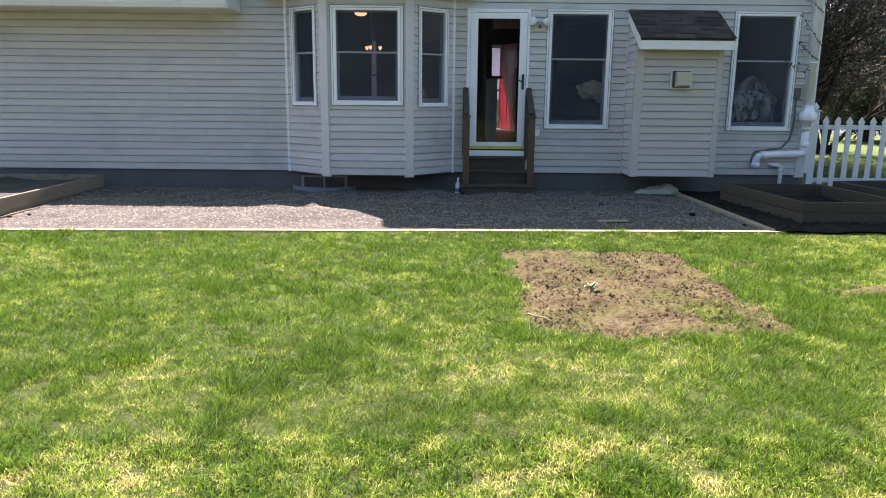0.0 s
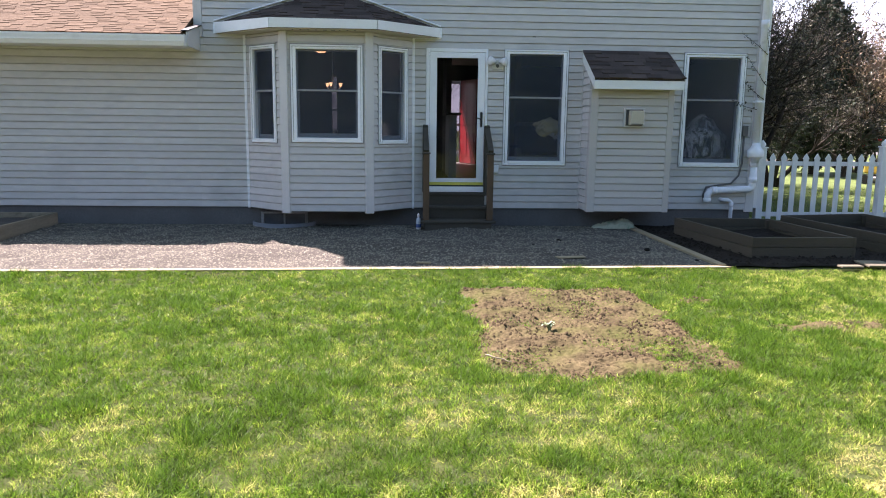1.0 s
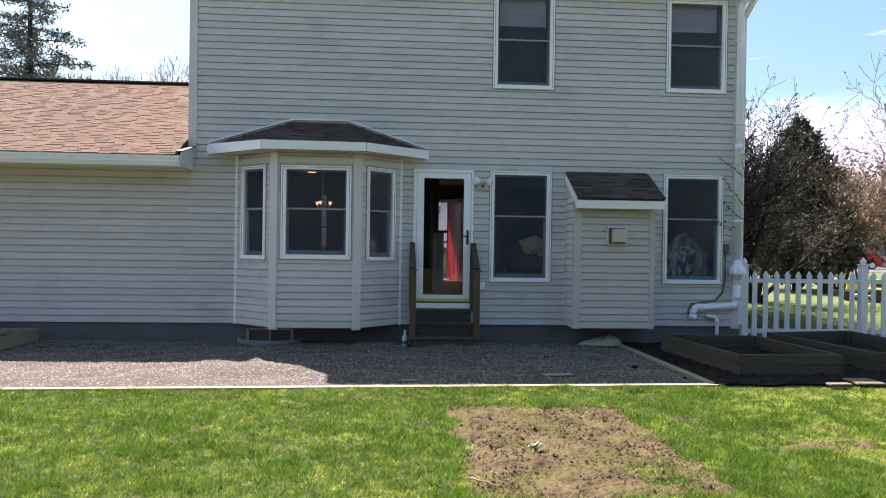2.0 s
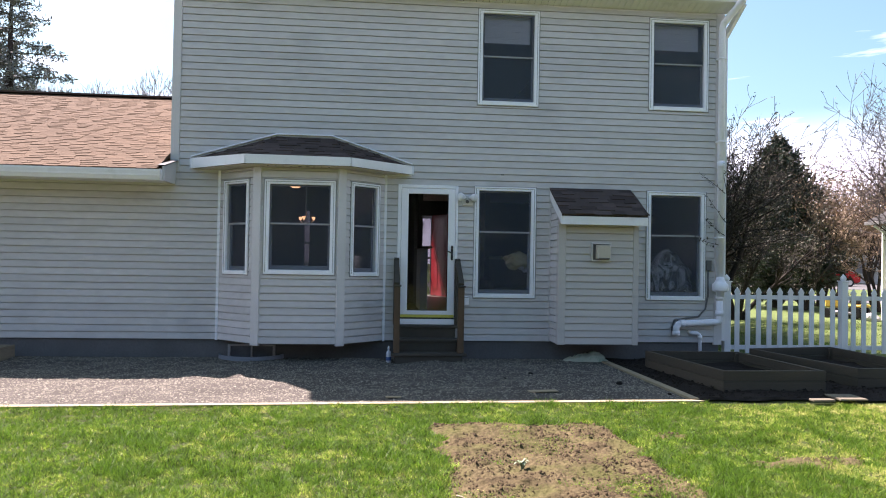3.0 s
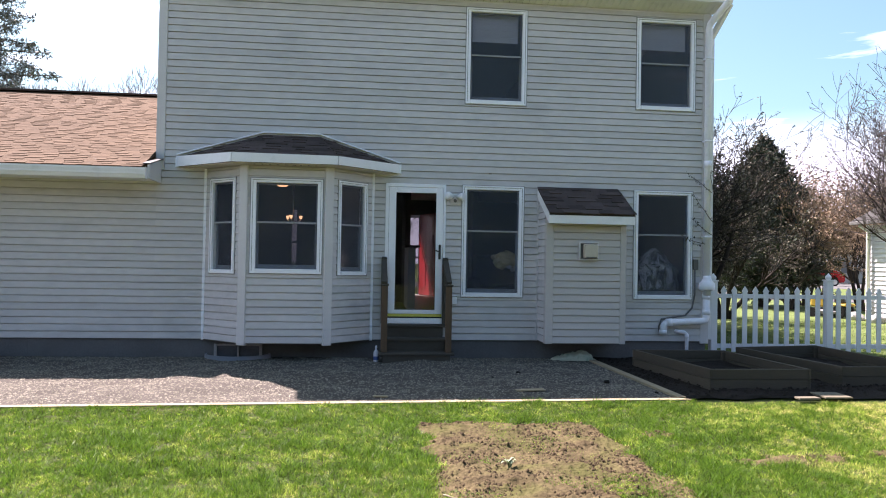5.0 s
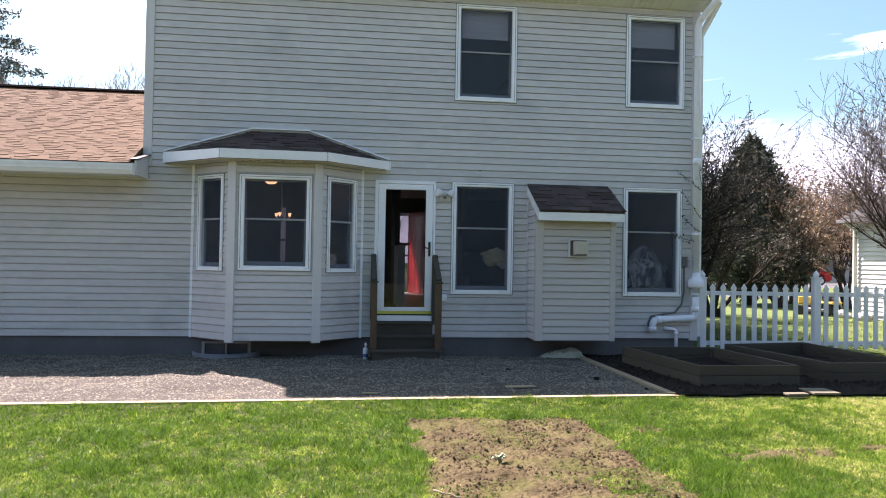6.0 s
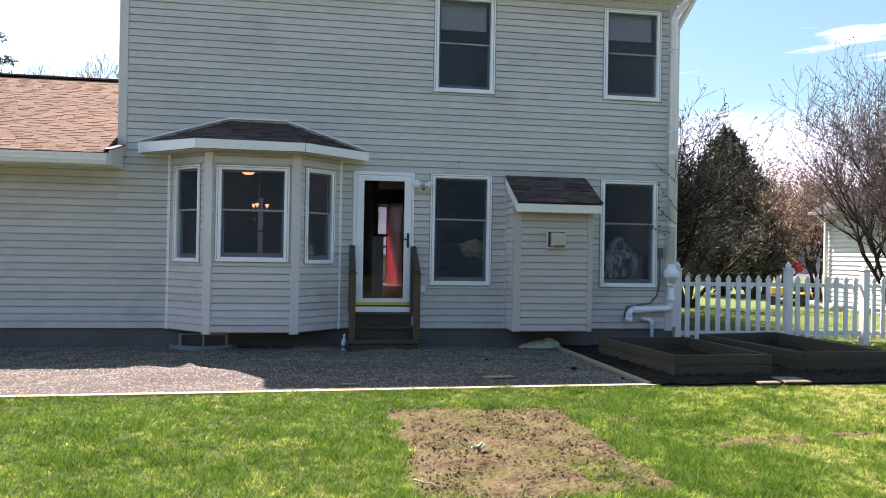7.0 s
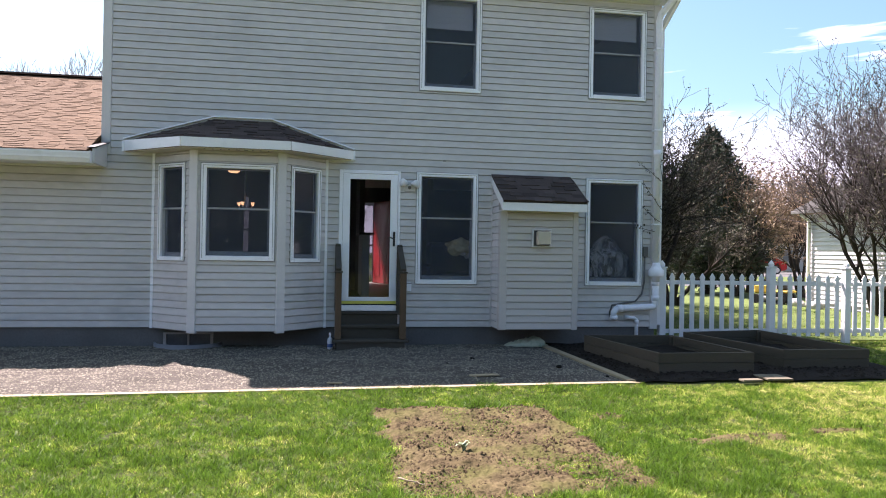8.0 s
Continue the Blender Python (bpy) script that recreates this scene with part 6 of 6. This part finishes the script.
bare_tree("shrub", (5.4, 3.4, 0), 3.4, 7, 0.34, dict(SHRUB, bare=0.55), "Dense dark multi-stemmed budding shrub beside the house", "shrub", 101, buds=2, bud_size=0.026)
bare_tree("shrub", (6.1, 5.0, 0), 3.4, 6, 0.36, SHRUB, "Wide tangled budding shrub with sweeping limbs", "shrub", 102, buds=2, bud_size=0.026)
bare_tree("shrub", (6.1, 5.8, 0), 3.1, 6, 0.32, SHRUB, "Tall tangled budding shrub behind the picket fence", "shrub", 103, buds=2, bud_size=0.026)
bare_tree("shrub", (6.5, 7.0, 0), 2.8, 6, 0.32, dict(SHRUB, bare=0.42), "Spreading bare shrub with low arching limbs", "shrub", 104, buds=2, bud_size=0.026)
bare_tree("shrub", (8.6, 8.4, 0), 2.7, 6, 0.34, dict(SHRUB, bare=0.45), "Olive-tan budding shrub with open arching limbs", "shrub", 118, buds=3, bud_size=0.03)
bare_tree("tree", (0.6, 27.0, 0), 6.0, 3, 0.2, dict(SCRUB, kids=(6, 5, 3), rmin=0.012, r=0.11), "Bare tree in the front yard, seen through the hall", "tree", 119, twig="grey_twig", buds=0)
bare_tree("tree", (11.7, 2.9, 0), 4.2, 7, 0.11, LOOSE, "Large bare multi-stemmed tree with fine upright twigs", "tree", 105, twig="grey_twig", buds=2, bud_size=0.025)
bare_tree("tree", (12.5, 5.2, 0), 4.3, 7, 0.15, LOOSE, "Large bare budding tree beside the white house", "tree", 116, twig="grey_twig", buds=2, bud_size=0.025)
for i, (x, y, h) in enumerate(((13.5, 13.0, 3.3), (15.6, 15.6, 3.5), (17.0, 16.4, 3.5), (15.9, 12.6, 3.2), (38.5, 57.0, 7.2), (43.0, 60.0, 8.0), (47.0, 56.0, 7.2), (51.0, 53.0, 8.0), (34.0, 60.0, 7.6))):
    bare_tree("scrub_tree", (x, y, 0), h, 5, 0.30, SCRUB if h < 5 else dict(SCRUB, kids=(7, 5, 4), rmin=0.028, r=0.15), "Pale tan bare scrub tree in soft bud", "tree", 120 + i, twig="pale_twig", buds=2, bud_size=0.05 if h < 5 else 0.14, budmat="bud_tan")


def conifer(base, h, r, label, seed, material, rows=26, per=11, size=0.10, dens=26, droop=0.25, start=0.05, blunt=0.85):
    rng = random.Random(seed)
    t = thing("conifer", label, "tree", m=pose(*base))
    bm = bmesh.new()
    tube(bm, [(0, 0, -0.1), (0.02, 0, h * 0.5), (0, 0.02, h)], 0, 8, [h * 0.022, h * 0.014, 0.01])
    part("trunk", bm, M["bark"], t)
    segs, pts = [], []
    for i in range(rows):
        z = h * (start + (0.985 - start) * (i / (rows - 1)) ** 0.9)
        reach = r * (1 - z / h) ** blunt + 0.05
        for k in range(per):
            a = rng.random() * 6.283
            ln = reach * rng.uniform(0.55, 1.22)
            p = Vector((0, 0, z))
            d = Vector((math.cos(a), math.sin(a), 0.25 - droop))
            q = p
            for s in range(5):
                d = (d + Vector((rng.gauss(0, 0.08), rng.gauss(0, 0.08), 0.06 if s > 2 else -0.05))).normalized()
                nx = q + d * ln / 5
                segs.append((q.copy(), nx.copy(), 0.012 * ln * (1 - s / 6) + 0.004, 0.012 * ln * (1 - (s + 1) / 6) + 0.003, 1))
                side = d.cross(Vector((0, 0, 1))).normalized()
                for m in range(int(dens * (0.3 + s / 5) * ln / 5 + 1)):
                    w = rng.gauss(0, 0.20 * (1 - s / 7)) * min(1, ln)
                    pts.append(tuple(q.lerp(nx, rng.random()) + side * w + Vector((0, 0, rng.gauss(-0.02, 0.05) - 0.1 * abs(w)))))
                q = nx
    ob = new("bough", tubes("bough", segs, 4, M["bark"]))
    ob.parent = t
    ob = new("crown", specks("crown", pts, size, M[material], seed + 5, 3.2))
    ob.parent = t
    return t


conifer((13.2, 14.4, 0), 6.25, 2.5, "Dark narrow juniper tree behind the shrubs", 140, "needle", rows=36, per=16, size=0.06, dens=75, droop=-0.2, blunt=0.72)
conifer((-12.6, 12.0, 0), 10.4, 4.3, "Blue-green spruce with drooping boughs behind the garage", 141, "blue_needle", rows=24, per=8, size=0.038, dens=160, droop=0.15)


def woods(label, spots, seed, material, h, rmin, kids=(7, 4, 2)):
    """Far bare trees, uncounted, in one mesh."""
    rng = random.Random(seed)
    spec = dict(kids=kids, shrink=0.42, wiggle=0.10, lift=(0.05, 0.08, 0.08, 0.05), steps=(5, 4, 3, 2), along=1.1, rmin=rmin, r=h * 0.016)
    segs = []
    for x, y in spots:
        branch(segs, [], rng, Vector((x, y, 0)), Vector((rng.gauss(0, 0.08), rng.gauss(0, 0.08), 1)).normalized(), h * rng.uniform(0.86, 1.06), spec["r"], 0, spec)
    ob = new("far_woods", tubes("far_woods", segs, 3, material))
    return tagged(ob, label, "woods", kind="stuff")


def hazy_woods(label, seed, n):
    """A far line of bare crowns: fine twigs fanning out round each crown, over thin trunks."""
    rng = random.Random(seed)
    segs = []
    for i in range(n):
        x, y, top = -40 + 28 * i / n + rng.uniform(-0.8, 0.8), 50 + rng.uniform(-4, 7), rng.uniform(14.9, 17.1)
        segs.append((Vector((x, y, 0)), Vector((x, y, top - 2.5)), 0.16, 0.05, 0))
        for _ in range(420):
            d = Vector((rng.gauss(0, 1), rng.gauss(0, 1), rng.gauss(0.35, 1))).normalized()
            k = rng.random() ** 0.45
            p = Vector((x, y, top - 4.2)) + Vector((d.x * 2.1, d.y * 2.1, d.z * 3.6)) * k
            q = p + (d + Vector((rng.gauss(0, 0.35), rng.gauss(0, 0.35), 0.5))).normalized() * rng.uniform(0.35, 0.75)
            segs.append((p, q, 0.026, 0.014, 2))
    tagged(new("far_woods", tubes("far_woods", segs, 3, M["hazed_wood"])), label, "woods", kind="stuff")


_r = random.Random(150)
hazy_woods("Leafless woods far behind the garage, haze in their colour", 151, 46)
woods("Leafless woods far beyond the neighbouring gardens", [(22 + 3.0 * i + _r.uniform(-1, 1), 74 - 1.8 * i + _r.uniform(-5, 5)) for i in range(26)], 152, M["hazed_wood"], 6.0, 0.035)
# unseen trees behind the viewpoint, added to be mirrored in the panes
woods("Unseen leafless trees added for the pane reflections", [(-45 + 6.0 * i + _r.uniform(-1, 1), -42 + _r.uniform(-5, 5)) for i in range(15)], 153, M["bark"], 11.0, 0.06)


def hedge(a, b, h, w, label, seed, n, material, size=0.22):
    rs = np.random.RandomState(seed)
    t = rs.rand(n)
    a, b = np.array(a), np.array(b)
    d = (b - a) / np.linalg.norm(b - a)
    nrm = np.array([-d[1], d[0]])
    z = rs.rand(n) ** 0.8
    off = (rs.rand(n) - 0.5) * w * (1.1 - 0.5 * z)
    p = a + (b - a) * t[:, None] + nrm * off[:, None]
    top = h * (0.8 + 0.35 * vnoise(t * 9, t * 0, 1.0, seed))
    pts = np.stack([p[:, 0], p[:, 1], z * top], -1)
    ob = new("hedge", specks("hedge", pts, size, M[material], seed + 1, 1.8))
    return tagged(ob, label, "hedge", kind="stuff")


hedge((15.0, 35.0), (22.8, 33.2), 2.3, 2.4, "Dark clipped evergreen hedge across the road", 160, 14000, "needle")
# unseen belt behind the viewpoint, added to keep reflections in the panes dark
hedge((-50, -36), (50, -36), 9.0, 6.0, "Unseen dark evergreen belt added to darken pane reflections", 161, 14000, "needle", 0.9)


def build_vine():
    rng = random.Random(170)
    v = thing("climbing_vine", "Bare budding twigs climbing by the corner pipe", "vine", m=pose(3.9, -0.16, -0.15))
    segs, pts = [], []
    for x0, z0, dx, dz, ln in ((0.05, 1.9, -0.1, 1, 1.2), (0.06, 2.0, 0.05, 1, 1.3), (0.02, 2.3, -0.7, 0.7, 0.55), (0.0, 2.75, -0.75, 0.6, 0.5), (0.05, 2.6, -0.25, 1, 0.7), (-0.1, 1.95, -0.9, 0.15, 0.35), (0.0, 2.1, -0.9, 0.4, 0.4), (0.1, 2.2, 0.1, 1, 1.0)):
        p, d = Vector((x0, 0, z0)), Vector((dx, 0, dz)).normalized()
        for i in range(9):
            d = (d + Vector((rng.gauss(0, 0.10), rng.gauss(0, 0.04), 0.03))).normalized()
            q = p + d * ln / 9
            q.y = max(-0.06, min(0.03, q.y))
            segs.append((p.copy(), q.copy(), 0.006 * (1 - i / 12), 0.006 * (1 - (i + 1) / 12), 2))
            for _ in range(3 if i > 3 else 1):
                pts.append(tuple(q + Vector((rng.gauss(0, 0.012), rng.gauss(0, 0.01), rng.gauss(0, 0.015)))))
            p = q
        ob = new("stem", tubes("stem", segs, 5, M["bark"]))
        ob.parent = v
        segs = []
    ob = new("foliage", specks("foliage", pts, 0.022, M["bud_dark"], 171))
    ob.parent = v


build_vine()


# ---- beyond the fence ----
def build_beyond():
    c, u, w = Vector((19.5, 22.8, 0.0)), Vector((0.83, -0.56, 0)), Vector((0.56, 0.83, 0))
    bm = bmesh.new()
    slab(bm, [c - u * 60 - w * 4.0, c + u * 60 - w * 4.0, c + u * 60 + w * 4.0, c - u * 60 + w * 4.0], 0.012, (0, 0, 1))
    solid("road", bm, M["asphalt"], "Pale worn asphalt road beyond the gardens", "road", "structure")
    bm = bmesh.new()
    slab(bm, [Vector((28, 37, 0)), Vector((46, 37, 0)), Vector((52, 56, 0)), Vector((32, 56, 0))], 0.010, (0, 0, 1))
    solid("driveway", bm, M["asphalt"], "Pale asphalt driveway under the red car", "driveway", "structure")
    bm = bmesh.new()
    slab(bm, [(4.2, 0.4, -0.014), (12.9, 0.4, -0.014), (12.9, 8.6, -0.014), (80, 8.6, -0.014), (80, 120, -0.014), (-40, 120, -0.014), (-40, 9.2, -0.014), (4.2, 9.2, -0.014)], 0.01, (0, 0, 1))
    solid("far_lawn", bm, M["far_lawn"], "Bright sunlit lawn beyond the picket fence", "lawn", "structure")
    # neighbouring white house
    hs = thing("neighbour_house", "White lap-sided neighbouring house with deep eaves", "house", m=pose(13.05, 8.6, 0))
    part("wall", one_box(0.0, 8.0, -12.0, 0.0, 0.0, 2.72), M["far_siding"], hs)
    bm = bmesh.new()
    slab(bm, [(0, -0.030, 0), (0, -0.032, 0.01), (0, -0.004, 0.115), (0, 0.0, 0.13), (0, 0.004, 0.13), (0, 0.004, 0.0)], 1.0, (1, 0, 0))
    course = finish(bm, "siding_course", M["far_siding"])
    for i in range(20):
        piece("siding_course", course, hs, pose(-0.004, 0, 0.12 + 0.128 * i, 0, 0, -90) @ Matrix.Diagonal((11.9, 1, 1, 1)))
    part("corner_board", one_box(-0.03, 0.09, -0.09, 0.02, 0.0, 2.72, 0.004), M["fence"], hs, "white corner board")
    bm = bmesh.new()
    tube(bm, [(-0.10, -0.2, 0.15), (-0.10, -0.2, 2.5), (-0.40, -0.2, 2.7)], 0.045, 10)
    part("downspout", bm, M["fence"], hs)
    bm = bmesh.new()
    slab(bm, [(-0.4, -12.5, 2.72), (-0.4, 0.12, 2.72), (4.0, 0.12, 5.0), (4.0, -12.5, 5.0)], 0.14, (0, 0, 1))
    slab(bm, [(4.005, -12.5, 5.0), (4.005, 0.12, 5.0), (8.6, 0.12, 2.72), (8.6, -12.5, 2.72)], 0.14, (0, 0, 1))
    part("roof", bm, M["far_roof"], hs)
    # gutter coloured dark grey in place of the shadow on it
    part("eave_gutter", one_box(-0.50, -0.40, -12.5, 0.12, 2.72, 2.82, 0.01), M["vent_dark"], hs)
    wn_ = part("window", one_box(-0.03, 0.02, -4.3, -3.3, 0.9, 2.1), M["fence"], hs, "white framed window")
    part("pane", one_box(-0.035, -0.031, -4.22, -3.38, 0.98, 2.02), M["pane"], wn_)
    far = thing("far_house", "Small pale house far across the road", "house", m=pose(44, 61, 0, 0, 0, -35))
    part("wall", one_box(0, 9, 0, 7, 0, 2.9), M["far_siding"], far)
    bm = bmesh.new()
    slab(bm, [(-0.4, -0.4, 2.9), (9.4, -0.4, 2.9), (9.4, 3.5, 5.0), (-0.4, 3.5, 5.0)], 0.15, (0, 0, 1))
    slab(bm, [(-0.4, 3.505, 5.0), (9.4, 3.505, 5.0), (9.4, 7.4, 2.9), (-0.4, 7.4, 2.9)], 0.15, (0, 0, 1))
    part("roof", bm, M["dark_shingle"], far)
    for x in (1.2, 4.2, 7.0):
        part("window", one_box(x, x + 1.0, -0.03, 0.0, 1.0, 2.2), M["sash"], far)
    # red car, side on
    car = thing("car", "Bright red parked hatchback car on the driveway", "car", m=pose(35.9, 45.6, 0.012, 0, 0, -24))
    bm = bmesh.new()
    prof = [(-2.15, 0.35), (-2.2, 0.62), (-2.05, 0.86), (-1.1, 0.98), (-0.5, 1.36), (0.2, 1.48), (1.1, 1.44), (1.75, 1.12), (2.1, 1.0), (2.18, 0.6), (2.12, 0.33), (1.75, 0.28), (-1.8, 0.28)]
    slab(bm, [(x, -0.86, z) for x, z in prof], 1.72, (0, 1, 0))
    bmesh.ops.bevel(bm, geom=list(bm.edges), offset=0.07, segments=2, affect="EDGES")
    body = part("body", bm, M["car_red"], car)
    for sy in (-0.866, 0.86):
        for pts in ([(-0.85, 1.0), (-0.42, 1.30), (0.12, 1.39), (0.12, 1.02)], [(0.2, 1.02), (0.2, 1.39), (1.0, 1.35), (1.35, 1.08)]):
            bm = bmesh.new()
            slab(bm, [(x, sy, z) for x, z in pts], 0.006, (0, 1, 0))
            part("side_window", bm, M["black"], car, "dark side window")
    for x in (-1.35, 1.35):
        for y in (-0.80, 0.80):
            bm = bmesh.new()
            tube(bm, [(x, y - 0.11, 0.33), (x, y + 0.11, 0.33)], 0.33, 20)
            wh = part("wheel", bm, M["tyre"], car)
            bm = bmesh.new()
            tube(bm, [(x, y - 0.118, 0.33), (x, y + 0.118, 0.33)], 0.22, 16)
            part("rim", bm, M["chrome"], wh)
    part("headlight", one_box(-2.19, -2.0, -0.8, -0.45, 0.68, 0.82, 0.03), M["chrome"], car)
    part("tail_light", one_box(2.02, 2.16, -0.84, -0.6, 0.78, 0.98, 0.02), M["red_paint"], car)
    # yellow garden tractor and stones by the corner of the white house
    t = thing("garden_tractor", "Yellow garden tractor with black wheels by the white house", "tractor", m=pose(12.45, 9.35, 0, 0, 0, -60) @ Matrix.Scale(0.72, 4))
    part("hood", one_box(-0.75, 0.0, -0.24, 0.24, 0.42, 0.80, 0.06), M["forsythia"], t)
    part("mower_deck", one_box(-0.35, 0.55, -0.5, 0.5, 0.14, 0.32, 0.05), M["vent_dark"], t)
    part("fender", one_box(0.1, 0.8, -0.45, 0.45, 0.48, 0.58, 0.04), M["forsythia"], t)
    part("seat", one_box(0.2, 0.62, -0.2, 0.2, 0.6, 0.92, 0.06), M["black"], t)
    bm = bmesh.new()
    tube(bm, [(-0.05, 0, 0.75), (0.1, 0, 0.98)], 0.02, 8)
    tube(bm, [(0.1 + 0.12 * math.cos(a) * 0.6, 0.17 * math.sin(a), 0.98 + 0.07 * math.cos(a)) for a in [i * 0.5236 for i in range(13)]], 0.014, 6)
    part("steering_wheel", bm, M["black"], t)
    for x, r in ((-0.55, 0.19), (0.5, 0.26)):
        for y in (-0.38, 0.38):
            bm = bmesh.new()
            tube(bm, [(x, y - 0.1, r), (x, y + 0.1, r)], r, 16)
            part("wheel", bm, M["tyre"], t)
    for i, (x, y, s) in enumerate(((12.5, 8.3, 0.22), (12.75, 7.7, 0.16), (12.4, 7.3, 0.2), (12.7, 6.6, 0.18))):
        bm = bmesh.new()
        bmesh.ops.create_icosphere(bm, subdivisions=2, radius=s)
        for v in bm.verts:
            v.co *= 1 + 0.35 * noise.noise(v.co * 4 + Vector((i * 3, 0, 0)))
            v.co.z *= 0.7
        solid("boulder", bm, M["stone"], "Pale rounded boulder edging the neighbour's wall", "boulder", m=pose(x, y, s * 0.4), group="edging boulders")


build_beyond()


# ---- shingles of the garage roof ----
def build_garage_shingles():
    g = bpy.data.objects["roof_garage"]
    P = [(-10.6, -0.66, 2.680), (X_CORNER - 0.02, -0.66, 2.680), (X_CORNER - 0.02, 3.10, 4.433), (-10.6, 3.10, 4.433)]
    shingles(g, P[0], P[1], P[3], P, M["tan_shingle"], 0.078, (0.12, 0.27), seed=31, limit=300, butt=0.008)


build_garage_shingles()
